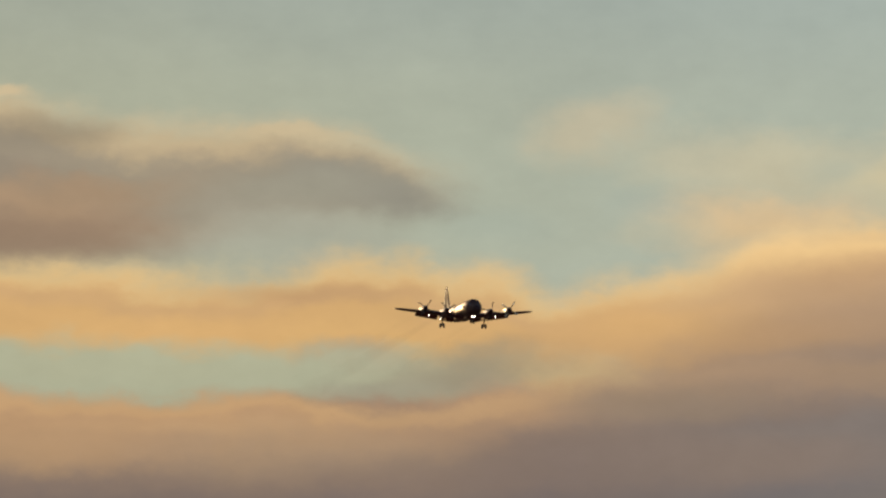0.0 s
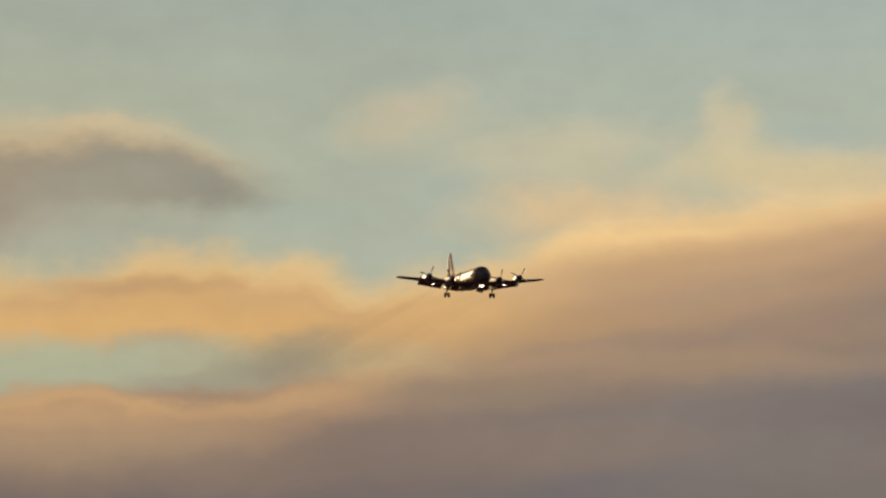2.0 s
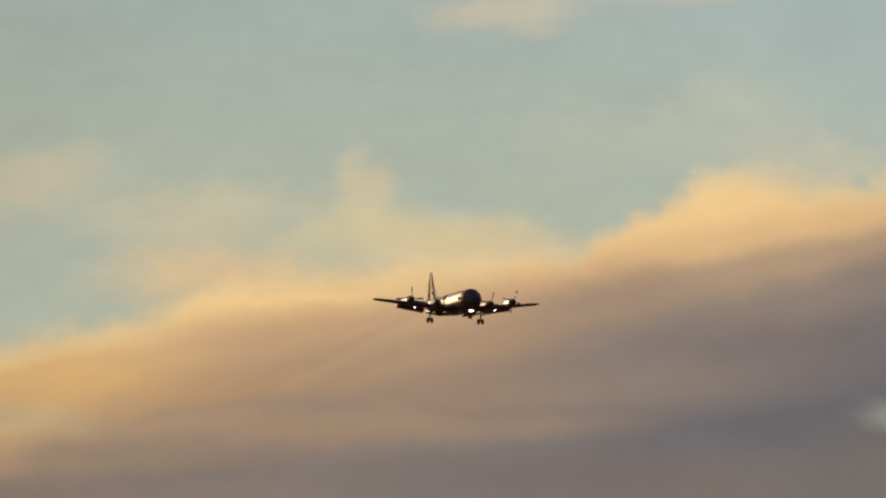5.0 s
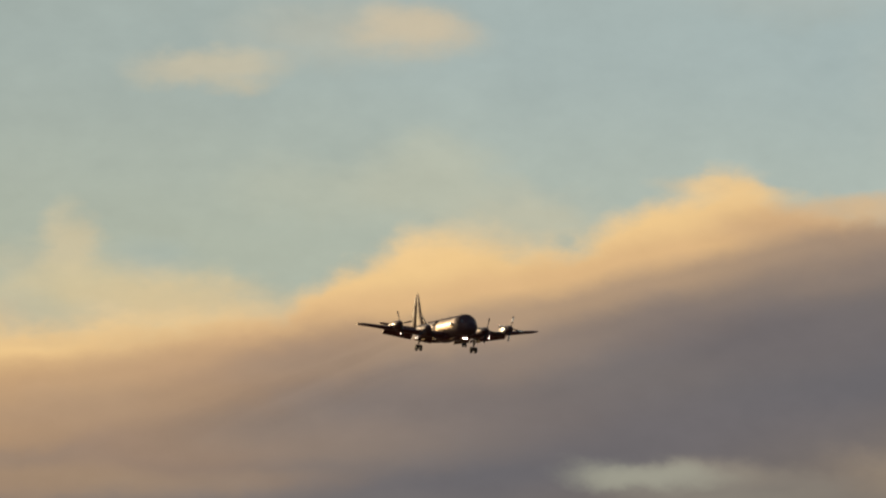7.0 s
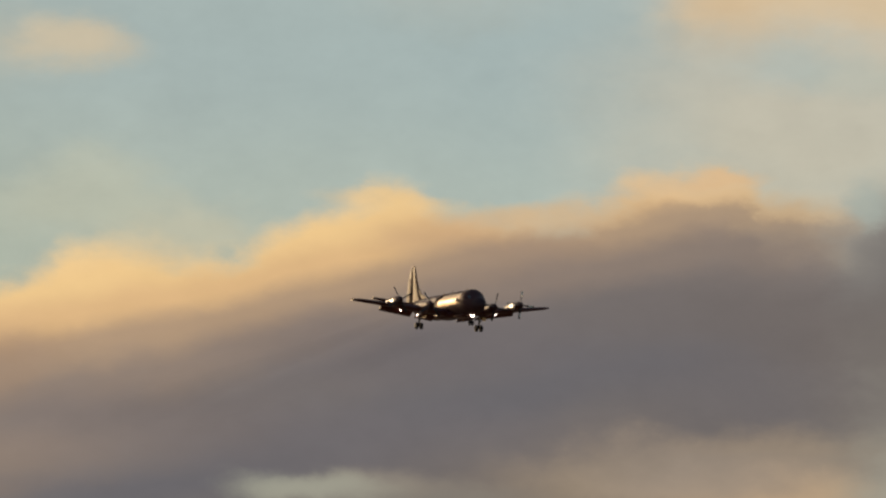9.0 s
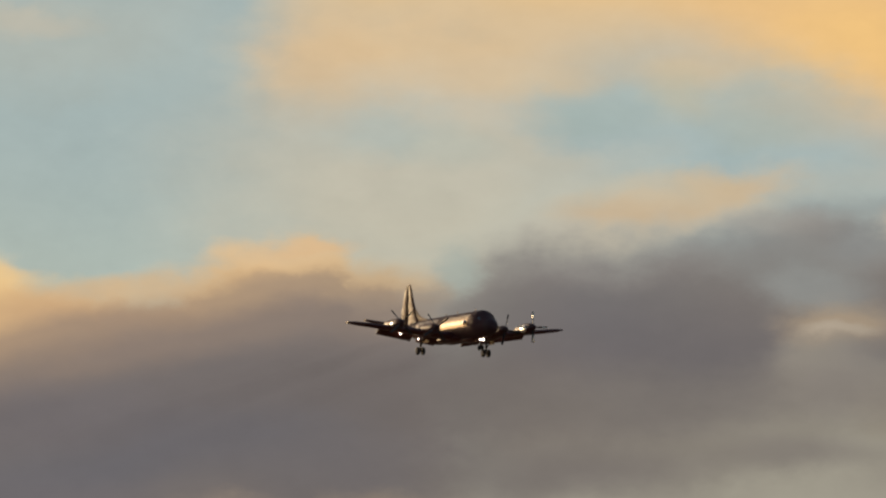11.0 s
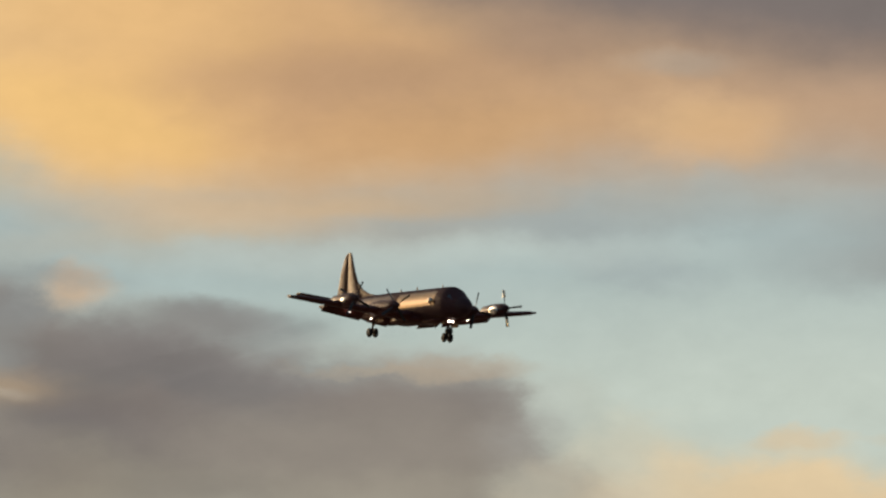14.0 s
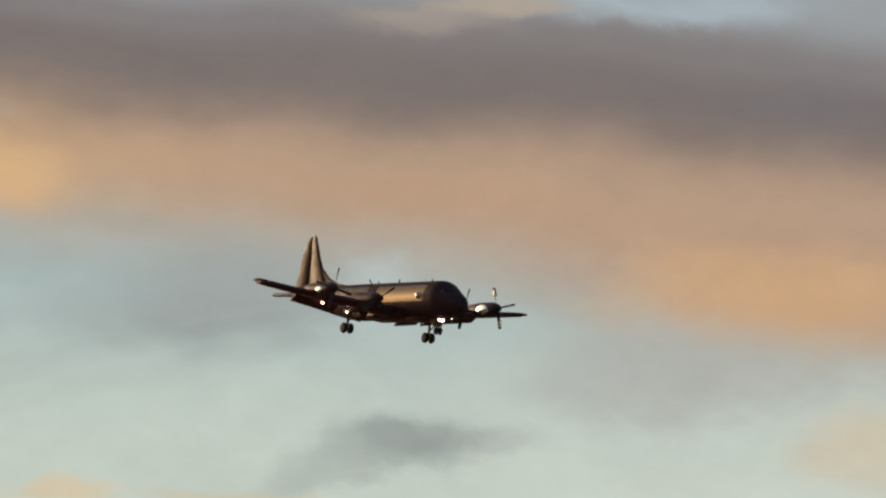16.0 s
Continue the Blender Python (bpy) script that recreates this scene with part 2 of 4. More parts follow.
    # thin wisps over the bank
    for px, py, rx, ry, k, rgb in ((1.04, 0.215, 0.12, 0.06, 0.55, (205, 188, 155)), (1.28, 0.285, 0.17, 0.06, 0.5, (204, 192, 160)), (1.645, 0.255, 0.05, 0.075, 0.8, (206, 192, 158)),
                                   (1.50, 0.31, 0.24, 0.07, 0.5, (205, 192, 158)), (1.33, 0.375, 0.19, 0.045, 0.8, (222, 192, 148)), (1.72, 0.33, 0.20, 0.05, 0.7, (212, 194, 152)), (1.85, 0.36, 0.2, 0.05, 0.6, (220, 194, 148)),
                                   (1.88, -0.07, 0.135, 0.034, 0.7, (204, 192, 164)), (2.23, -0.145, 0.10, 0.05, 0.8, (208, 190, 160)), (2.12, -0.14, 0.20, 0.07, 0.35, (200, 190, 166)), (2.25, 0.13, 0.14, 0.08, 0.55, (190, 190, 168)), (2.05, 0.15, 0.14, 0.06, 0.3, (188, 188, 166)),
                                   (2.95, -0.30, 0.3, 0.1, 0.3, (190, 185, 168)), (1.42, 0.42, 0.28, 0.05, 0.6, (222, 190, 142))):
        c.puff_at(px, py, rx, ry, rgb, k)

    # dark cloud high over the start
    if lo < 1.0:
        over = c.math("SUBTRACT", fy, c.line(fx, [(-1.2, 0.15), (0.0, 0.185), (0.15, 0.215), (0.30, 0.235), (0.45, 0.232), (0.62, 0.25), (0.74, 0.285), (0.9, 0.33)]))
        under = c.math("SUBTRACT", c.line(x, [(-1.2, 0.47), (0.0, 0.465), (0.3, 0.435), (0.5, 0.39), (0.7, 0.365), (0.9, 0.335)]), y)
        c.lay(c.math("MULTIPLY", c.math("MULTIPLY", c.ease(over, -0.045, 0.05, 0.0, 0.92), c.ease(under, -0.07, 0.07)), c.ease(fx, 0.88, 0.68)),
              c.ramp(over, [(-0.01, srgb(212, 188, 148)), (0.025, srgb(200, 176, 138)), (0.075, srgb(158, 144, 124)), (0.12, srgb(148, 134, 117)), (0.18, srgb(166, 140, 114)), (0.24, srgb(148, 126, 106))]))
    c.puff_at(0.64, 0.325, 0.18, 0.05, (142, 138, 126), 0.75, 8)
    c.puff_at(0.14, 0.345, 0.22, 0.04, (182, 148, 114), 0.5)
    c.puff_at(0.05, 0.42, 0.32, 0.05, (150, 124, 102), 0.6)
    c.puff_at(0.50, 0.42, 0.22, 0.05, (172, 172, 156), 0.55)

    # the long bank: lit rim above, slate body below
    if lo < 3.85:
        top = c.line(fx, [(-1.0, 0.46), (0.0, 0.475), (0.45, 0.485), (0.55, 0.455), (0.69, 0.455), (0.76, 0.485), (0.88, 0.50), (0.98, 0.535), (1.12, 0.50), (1.28, 0.456), (1.38, 0.412), (1.58, 0.395), (1.88, 0.378),
                          (2.03, 0.36), (2.10, 0.31), (2.18, 0.25), (2.28, 0.21), (2.46, 0.245), (2.56, 0.218), (2.66, 0.165), (2.79, 0.125), (2.90, 0.155), (3.08, 0.165), (3.18, 0.14), (3.26, 0.10), (3.41, 0.088), (3.46, 0.125), (3.7, 0.16)])
        dep = c.math("SUBTRACT", fy, top)
        left = c.ramp(dep, [(-0.04, srgb(214, 186, 138)), (0.01, srgb(228, 190, 130)), (0.05, srgb(208, 168, 118)), (0.09, srgb(212, 170, 114)), (0.14, srgb(214, 172, 114)), (0.20, srgb(178, 144, 112)), (0.28, srgb(158, 132, 110)), (0.38, srgb(130, 116, 107)), (0.5, srgb(122, 111, 105))])
        mid = c.math("SUBTRACT", y, c.line(x, [(0.6, 0.66), (0.8, 0.62), (1.2, 0.60), (1.5, 0.545), (1.8, 0.492), (2.05, 0.425), (2.3, 0.385), (2.45, 0.355), (2.6, 0.312), (2.8, 0.262), (3.07, 0.195), (3.4, 0.135), (3.8, 0.16)]))
        right = c.ramp(mid, [(-0.20, srgb(236, 204, 152)), (-0.11, srgb(238, 200, 142)), (-0.04, srgb(220, 181, 132)), (0.015, srgb(176, 149, 122)), (0.08, srgb(143, 127, 115)), (0.16, srgb(118, 111, 109)), (0.28, srgb(107, 104, 107)), (0.40, srgb(118, 110, 105)), (0.55, srgb(130, 120, 109))])
        thin = c.ramp(dep, [(-0.03, srgb(210, 188, 150)), (0.02, srgb(222, 190, 142)), (0.05, srgb(165, 146, 124)), (0.12, srgb(128, 117, 110)), (0.26, srgb(116, 108, 104)), (0.42, srgb(102, 98, 100)), (0.7, srgb(126, 118, 108))])
        mx = c.n.new("ShaderNodeMix")
        mx.data_type = "RGBA"
        c.l.new(c.ease(x, 0.9, 1.45), mx.inputs[0]), c.l.new(left, mx.inputs[6]), c.l.new(right, mx.inputs[7])
        m2 = c.n.new("ShaderNodeMix")
        m2.data_type = "RGBA"
        c.l.new(c.ease(x, 3.0, 3.5, 0.0, 0.45), m2.inputs[0]), c.l.new(mx.outputs[2], m2.inputs[6]), c.l.new(thin, m2.inputs[7])
        body = c.math("MULTIPLY", c.ease(dep, -0.045, 0.04), c.ease(c.math("ADD", fx, c.math("MULTIPLY", fy, -0.25)), 3.72, 3.45))
        c.lay(body, m2.outputs[2])
    # strip of clear sky under the first stretch and the lower bank beneath it
    c.puff_at(0.20, 0.655, 0.78, 0.05, (176, 178, 150), 0.95, 1, 0.4)
    if lo < 1.6:
        lower = c.math("SUBTRACT", fy, c.line(fx, [(-1.0, 0.69), (0.2, 0.70), (0.5, 0.712), (0.75, 0.735), (0.95, 0.70), (1.2, 0.66), (1.5, 0.64)]))
        c.lay(c.math("MULTIPLY", c.ease(lower, -0.02, 0.03), c.ease(x, 1.5, 0.7)), c.ramp(lower, [(0.0, srgb(206, 166, 118)), (0.05, srgb(184, 148, 112)), (0.12, srgb(140, 120, 105)), (0.22, srgb(116, 104, 100))]))
    c.puff_at(0.86, 0.66, 0.16, 0.045, (140, 130, 112), 0.6, -10)
    c.puff_at(1.20, 0.59, 0.32, 0.05, (206, 165, 114), 0.5, -6)
    c.puff_at(1.35, 0.685, 0.35, 0.03, (180, 148, 114), 0.4, -4)
    c.puff_at(1.62, 0.76, 0.62, 0.14, (140, 127, 116), 0.65)
    # breaks near the foot of the bank
    c.puff_at(2.61, 0.637, 0.12, 0.036, (166, 165, 147), 0.6, 2, 0.1)
    c.puff_at(2.80, 0.67, 0.20, 0.04, (150, 144, 130), 0.45, 0, 0.1)
    c.puff_at(3.35, 0.61, 0.36, 0.06, (165, 145, 120), 0.75, -4)
    c.puff_at(3.50, 0.665, 0.20, 0.05, (205, 172, 132), 0.8)
    c.puff_at(3.30, 0.33, 0.40, 0.06, (112, 105, 103), 0.4)

    c.puff_at(2.43, 0.20, 0.15, 0.06, (206, 193, 160), 0.4)
    c.puff_at(3.33, 0.098, 0.10, 0.03, (224, 190, 146), 0.65)

    # second, darker bank
    c.puff_at(4.0, 0.045, 0.22, 0.06, (208, 184, 150), 0.5, -16, 0.05)
    c.puff_at(4.12, 0.005, 0.17, 0.05, (212, 186, 150), 0.5, -10, 0.05)
    if hi > 3.3:
        top = c.line(fx, [(3.3, 0.28), (3.6, 0.17), (3.72, 0.115), (3.85, 0.095), (4.0, 0.08), (4.16, 0.05), (4.3, 0.035), (4.42, 0.07), (4.52, 0.11), (4.62, 0.12), (4.72, 0.145), (4.84, 0.17), (4.92, 0.185), (5.02, 0.195), (5.18, 0.20), (5.25, 0.24), (5.30, 0.31), (5.42, 0.40), (5.6, 0.48)])
        dep = c.math("SUBTRACT", fy, top)
        c.lay(c.math("MULTIPLY", c.ease(dep, -0.06, 0.07, 0.0, 0.96), c.math("MULTIPLY", c.ease(fx, 3.42, 3.80), c.ease(fx, 5.45, 5.15, 0.3, 1.0))),
              c.ramp(dep, [(-0.04, srgb(172, 164, 152)), (0.03, srgb(136, 130, 126)), (0.11, srgb(119, 114, 112)), (0.22, srgb(120, 113, 108)), (0.36, srgb(142, 134, 122)), (0.6, srgb(162, 156, 140))]))
    c.puff_at(3.74, 0.26, 0.14, 0.14, (118, 111, 107), 0.6)
    c.puff_at(3.72, 0.38, 0.36, 0.12, (112, 104, 100), 0.75)
    c.puff_at(4.98, 0.40, 0.42, 0.10, (158, 150, 136), 0.75)
    c.puff_at(4.95, 0.475, 0.28, 0.045, (186, 186, 168), 0.75, 3)
    c.puff_at(4.05, 0.26, 0.20, 0.12, (100, 96, 100), 0.55)
    c.puff_at(4.26, 0.10, 0.16, 0.06, (138, 144, 144), 0.5)
    c.puff_at(4.475, 0.058, 0.068, 0.038, (208, 178, 146), 0.75)
    c.puff_at(4.32, 0.245, 0.11, 0.05, (188, 164, 134), 0.65)
    c.puff_at(4.28, 0.33, 0.10, 0.07, (152, 144, 132), 0.6)
    c.puff_at(4.52, 0.17, 0.14, 0.05, (112, 108, 110), 0.45)
    c.puff_at(4.50, 0.40, 0.24, 0.06, (158, 152, 134), 0.6, 6)
    c.puff_at(5.08, 0.27, 0.22, 0.08, (142, 134, 126), 0.5)
    c.puff_at(5.15, 0.36, 0.20, 0.06, (146, 138, 128), 0.6)
    c.puff_at(4.55, 0.28, 0.16, 0.04, (140, 128, 118), 0.5)
    c.puff_at(5.0, 0.43, 0.35, 0.06, (146, 140, 128), 0.6)
    c.puff_at(5.13, 0.205, 0.14, 0.022, (182, 164, 142), 0.5)
    # low lit heaps and a small grey cloud
    if hi > 5.1:
        heap = c.math("SUBTRACT", fy, c.line(fx, [(5.2, 0.42), (5.3, 0.325), (5.42, 0.30), (5.55, 0.325), (5.66, 0.35), (5.8, 0.345), (5.87, 0.375), (5.95, 0.36), (6.05, 0.335), (6.18, 0.345), (6.3, 0.38), (6.5, 0.43), (6.9, 0.46)]))
        c.lay(c.math("MULTIPLY", c.ease(heap, -0.04, 0.07, 0.0, 0.8), c.math("MULTIPLY", c.ease(fx, 5.18, 5.32), c.ease(fx, 5.3, 5.75, 0.4, 1.0))), c.ramp(heap, [(0.0, srgb(212, 198, 166)), (0.06, srgb(228, 198, 152)), (0.3, srgb(216, 184, 146))]))
    c.puff_at(6.34, 0.225, 0.14, 0.05, (152, 160, 156), 0.8, -8)
    c.puff_at(6.23, 0.27, 0.17, 0.04, (162, 170, 164), 0.6, -22)
    c.puff_at(6.50, 0.215, 0.12, 0.03, (166, 172, 168), 0.5)

    # tones within the dark cloud over the start
    c.wash(0.444, 0.365, 0.200, 0.050, (158, 150, 130), 0.55)
    c.wash(0.555, 0.419, 0.150, 0.035, (168, 170, 152), 0.5)
    c.puff_at(0.493, 0.242, 0.140, 0.015, (208, 186, 148), 0.6, 2)
    c.wash(0.073, 0.242, 0.130, 0.035, (136, 126, 110), 0.6)
    c.wash(0.684, 0.348, 0.080, 0.030, (146, 142, 128), 0.5, 10)
    c.wash(0.134, 0.342, 0.130, 0.028, (166, 140, 112), 0.5)
    c.puff_at(0.003, 0.176, 0.040, 0.014, (214, 190, 150), 0.7)
    c.wash(0.095, 0.437, 0.180, 0.036, (150, 126, 104), 0.5)
    # golden band and the tan flank that rises from it
    c.wash(0.296, 0.591, 0.280, 0.028, (222, 178, 118), 0.5)
    c.wash(0.515, 0.519, 0.200, 0.022, (188, 150, 110), 0.5)
    c.wash(1.396, 0.588, 0.260, 0.050, (182, 146, 108), 0.75, -8)
    c.wash(1.475, 0.497, 0.200, 0.048, (194, 154, 112), 0.6, -6)
    c.wash(1.076, 0.590, 0.150, 0.035, (206, 164, 112), 0.5, -6)
    c.wash(0.897, 0.801, 0.400, 0.060, (128, 112, 102), 0.45)
    c.wash(0.057, 0.808, 0.160, 0.040, (184, 150, 112), 0.55)
    c.wash(0.347, 0.763, 0.260, 0.018, (196, 160, 118), 0.45)
    c.wash(1.297, 0.718, 0.260, 0.040, (126, 110, 102), 0.5)
    # gaps of clear sky between the wisps
    c.wash(1.139, 0.365, 0.080, 0.032, (166, 176, 164), 0.4)
    c.wash(1.770, 0.272, 0.075, 0.040, (166, 178, 170), 0.5)
    c.wash(1.480, 0.299, 0.070, 0.022, (176, 182, 164), 0.4)
    c.wash(0.879, 0.402, 0.120, 0.040, (164, 174, 160), 0.4)
    # brown and tan folds of the long bank
    c.wash(1.858, 0.503, 0.260, 0.066, (170, 140, 112), 0.7, -5)
    c.wash(2.068, 0.431, 0.170, 0.055, (170, 140, 113), 0.65, -12)
    c.wash(1.757, 0.577, 0.170, 0.036, (152, 128, 108), 0.5, -4)
    c.wash(1.476, 0.659, 0.350, 0.036, (188, 152, 115), 0.55, -3)
    c.wash(1.876, 0.663, 0.250, 0.032, (166, 139, 113), 0.5, -3)
    c.wash(1.925, 0.754, 0.350, 0.055, (117, 105, 102), 0.55)
    c.wash(2.094, 0.838, 0.130, 0.028, (152, 137, 121), 0.6)
    c.wash(1.137, 0.570, 0.160, 0.045, (218, 174, 116), 0.5)
    c.wash(1.175, 0.710, 0.220, 0.036, (152, 133, 112), 0.4)
    c.wash(1.679, 0.411, 0.320, 0.014, (226, 190, 138), 0.5, -3)
    # slate and tan below the lit rim
    c.wash(1.836, 0.448, 0.300, 0.046, (182, 149, 119), 0.6, -6)
    c.wash(1.627, 0.575, 0.200, 0.055, (172, 142, 115), 0.5)
    c.wash(2.066, 0.445, 0.180, 0.038, (152, 133, 117), 0.55, -8)
    c.wash(1.608, 0.660, 0.200, 0.028, (166, 141, 113), 0.5)
    c.wash(2.855, 0.387, 0.300, 0.070, (106, 101, 104), 0.5)
    c.wash(2.307, 0.523, 0.300, 0.055, (124, 113, 108), 0.45)
    c.wash(2.793, 0.135, 0.120, 0.020, (236, 196, 136), 0.5, 4)
    c.puff_at(2.489, 0.233, 0.022, 0.016, (172, 180, 166), 0.6)
    c.wash(2.788, 0.630, 0.130, 0.024, (152, 142, 127), 0.55)
    # top of the bank where it flattens
    c.wash(3.069, 0.162, 0.150, 0.020, (208, 177, 137), 0.6)
    c.puff_at(3.380, 0.081, 0.080, 0.015, (224, 186, 140), 0.65)
    c.wash(3.019, 0.213, 0.220, 0.026, (166, 141, 119), 0.5)
    c.wash(2.722, 0.557, 0.600, 0.060, (116, 109, 109), 0.4)
    c.wash(2.678, 0.642, 0.110, 0.022, (162, 159, 142), 0.5)
    c.wash(3.318, 0.644, 0.130, 0.022, (166, 147, 127), 0.6)
    c.wash(3.420, -0.171, 0.110, 0.070, (186, 184, 170), 0.45)
    c.wash(3.439, 0.489, 0.200, 0.060, (112, 107, 108), 0.4)
    # patches of blue and tan under the golden sheet
    c.puff_at(2.903, -0.325, 0.095, 0.032, (196, 187, 168), 0.6)
    c.wash(3.402, -0.233, 0.110, 0.070, (220, 187, 143), 0.5)
    c.wash(4.241, -0.131, 0.150, 0.060, (190, 181, 160), 0.55)
    c.puff_at(3.900, -0.101, 0.110, 0.042, (160, 178, 179), 0.7)
    c.wash(3.791, -0.188, 0.160, 0.034, (212, 188, 152), 0.55)
    c.wash(4.072, -0.204, 0.120, 0.034, (216, 189, 149), 0.55)
    c.wash(3.640, -0.080, 0.110, 0.040, (172, 184, 176), 0.4)
    c.puff_at(4.109, 0.002, 0.150, 0.024, (208, 180, 143), 0.55, -14)
    # ragged end of the dark bank
    c.puff_at(3.652, 0.145, 0.042, 0.048, (166, 175, 166), 0.7)
    c.puff_at(4.286, 0.170, 0.100, 0.046, (150, 157, 157), 0.65)
    c.wash(4.328, 0.075, 0.090, 0.036, (124, 124, 125), 0.55, 20)
    c.wash(4.145, 0.268, 0.080, 0.110, (108, 103, 104), 0.5)
    c.puff_at(4.315, 0.258, 0.066, 0.018, (184, 170, 151), 0.75)
    c.wash(4.334, 0.360, 0.110, 0.055, (138, 132, 127), 0.55)
    c.wash(4.014, 0.366, 0.180, 0.075, (112, 106, 104), 0.45)
    c.wash(4.072, 0.481, 0.200, 0.045, (126, 119, 111), 0.45)
    c.wash(3.865, 0.264, 0.150, 0.090, (108, 103, 106), 0.4)
    c.wash(3.035, 0.252, 0.240, 0.050, (136, 121, 112), 0.4, -4)
    # mottled grey below the second bank
    c.wash(4.296, 0.356, 0.160, 0.052, (132, 124, 116), 0.55)
    c.wash(4.478, 0.289, 0.150, 0.046, (113, 109, 108), 0.5)
    c.wash(4.118, 0.273, 0.110, 0.085, (109, 104, 105), 0.45)
    c.wash(4.649, 0.202, 0.120, 0.055, (116, 112, 111), 0.5)
    c.wash(4.697, 0.348, 0.160, 0.046, (129, 122, 115), 0.5)
    c.puff_at(4.375, 0.459, 0.110, 0.032, (157, 151, 137), 0.6)
    c.wash(4.392, 0.037, 0.170, 0.024, (142, 144, 141), 0.5, 6)
    c.wash(4.701, 0.113, 0.130, 0.022, (138, 138, 134), 0.4, 8)
    # broken cloud under the sheet
    c.wash(4.045, -0.163, 0.060, 0.050, (196, 183, 153), 0.5)
    c.puff_at(4.108, -0.018, 0.080, 0.030, (208, 183, 147), 0.6)
    c.wash(3.938, 0.040, 0.120, 0.026, (201, 170, 131), 0.5)
    c.puff_at(3.880, -0.124, 0.090, 0.036, (160, 178, 174), 0.5)
    c.puff_at(4.190, -0.111, 0.110, 0.040, (166, 179, 173), 0.5)
    c.wash(4.481, -0.248, 0.240, 0.046, (240, 196, 128), 0.45, 16)
    c.wash(4.959, -0.081, 0.170, 0.022, (206, 174, 134), 0.5, 2)
    c.wash(4.679, -0.030, 0.200, 0.020, (192, 178, 153), 0.4)
    c.wash(5.082, -0.299, 0.240, 0.070, (186, 152, 118), 0.5)
    c.wash(5.283, -0.367, 0.140, 0.060, (150, 127, 112), 0.5)
    # foot of the second bank
    c.wash(4.574, 0.294, 0.200, 0.052, (119, 112, 109), 0.55)
    c.wash(4.672, 0.420, 0.150, 0.036, (129, 122, 115), 0.5)
    c.puff_at(4.453, 0.404, 0.110, 0.040, (158, 148, 131), 0.6)
    c.wash(4.836, 0.137, 0.100, 0.028, (130, 133, 132), 0.5)
    c.wash(5.154, 0.292, 0.075, 0.055, (119, 113, 109), 0.55)
    c.wash(4.975, 0.264, 0.150, 0.036, (129, 119, 113), 0.5)
    c.puff_at(5.299, 0.303, 0.055, 0.060, (186, 194, 184), 0.6)
    c.wash(4.297, 0.080, 0.090, 0.026, (138, 134, 129), 0.45)
    c.wash(4.677, 0.110, 0.130, 0.022, (132, 130, 127), 0.45)
    c.puff_at(5.025, 0.214, 0.190, 0.009, (176, 161, 141), 0.45, 2)
    # lower edge of the sheet and the last of the bank
    c.wash(4.750, -0.068, 0.230, 0.040, (214, 183, 144), 0.65)
    c.wash(5.120, -0.088, 0.200, 0.030, (197, 173, 143), 0.5)
    c.wash(5.560, -0.229, 0.110, 0.045, (214, 177, 132), 0.6)
    c.wash(5.545, -0.332, 0.110, 0.022, (176, 166, 152), 0.4, 2)
    c.wash(5.020, 0.367, 0.250, 0.050, (141, 133, 123), 0.5)
    c.puff_at(5.270, 0.357, 0.095, 0.050, (152, 147, 139), 0.55, 20)
    c.wash(4.790, 0.147, 0.120, 0.034, (150, 154, 152), 0.5, 10)
    c.wash(4.680, 0.112, 0.100, 0.026, (134, 133, 131), 0.5)
    c.wash(5.870, -0.134, 0.160, 0.026, (168, 163, 153), 0.5, 4)
    c.wash(5.320, -0.003, 0.330, 0.030, (192, 203, 196), 0.45)
    c.puff_at(6.120, 0.351, 0.100, 0.026, (222, 193, 152), 0.6)
    c.puff_at(5.760, 0.341, 0.080, 0.022, (216, 192, 155), 0.6)
    # shades of the grey deck and the tan band beneath
    c.wash(5.872, -0.435, 0.260, 0.044, (122, 113, 108), 0.5, 3)
    c.wash(6.613, -0.412, 0.300, 0.040, (119, 111, 109), 0.45, 2)
    c.wash(7.034, -0.388, 0.200, 0.046, (117, 112, 114), 0.5, 3)
    c.puff_at(6.508, -0.544, 0.110, 0.016, (178, 164, 148), 0.6)
    c.puff_at(6.858, -0.557, 0.130, 0.013, (166, 180, 186), 0.75)
    c.wash(5.640, -0.206, 0.120, 0.060, (214, 174, 128), 0.5)
    c.wash(7.026, -0.077, 0.240, 0.060, (206, 167, 128), 0.5, 4)
    c.wash(5.979, 0.021, 0.170, 0.046, (154, 158, 154), 0.45)
    c.wash(6.321, -0.201, 0.260, 0.044, (187, 153, 127), 0.4)
    c.puff_at(6.356, 0.210, 0.090, 0.026, (144, 150, 146), 0.5, -6)
    c.wash(5.990, 0.335, 0.120, 0.012, (204, 192, 166), 0.5)
    # last broad shades along the banks
    c.wash(0.444, 0.370, 0.170, 0.045, (164, 158, 140), 0.6)
    c.wash(0.478, 0.797, 0.300, 0.045, (178, 148, 116), 0.55)
    c.wash(1.278, 0.819, 0.260, 0.050, (140, 122, 109), 0.55)
    c.wash(1.809, 0.610, 0.200, 0.040, (152, 128, 110), 0.7)
    c.wash(1.932, 0.593, 0.280, 0.038, (160, 135, 113), 0.65, -4)
    c.wash(1.524, 0.530, 0.300, 0.060, (178, 148, 119), 0.6)
    c.wash(2.088, 0.586, 0.260, 0.060, (148, 131, 117), 0.55)
    c.wash(3.388, 0.619, 0.200, 0.050, (152, 138, 124), 0.6)
    c.wash(3.832, 0.508, 0.260, 0.055, (114, 107, 104), 0.65)
    c.wash(3.989, 0.010, 0.150, 0.032, (192, 184, 163), 0.5)
    c.puff_at(5.349, 0.304, 0.060, 0.090, (186, 192, 180), 0.65)
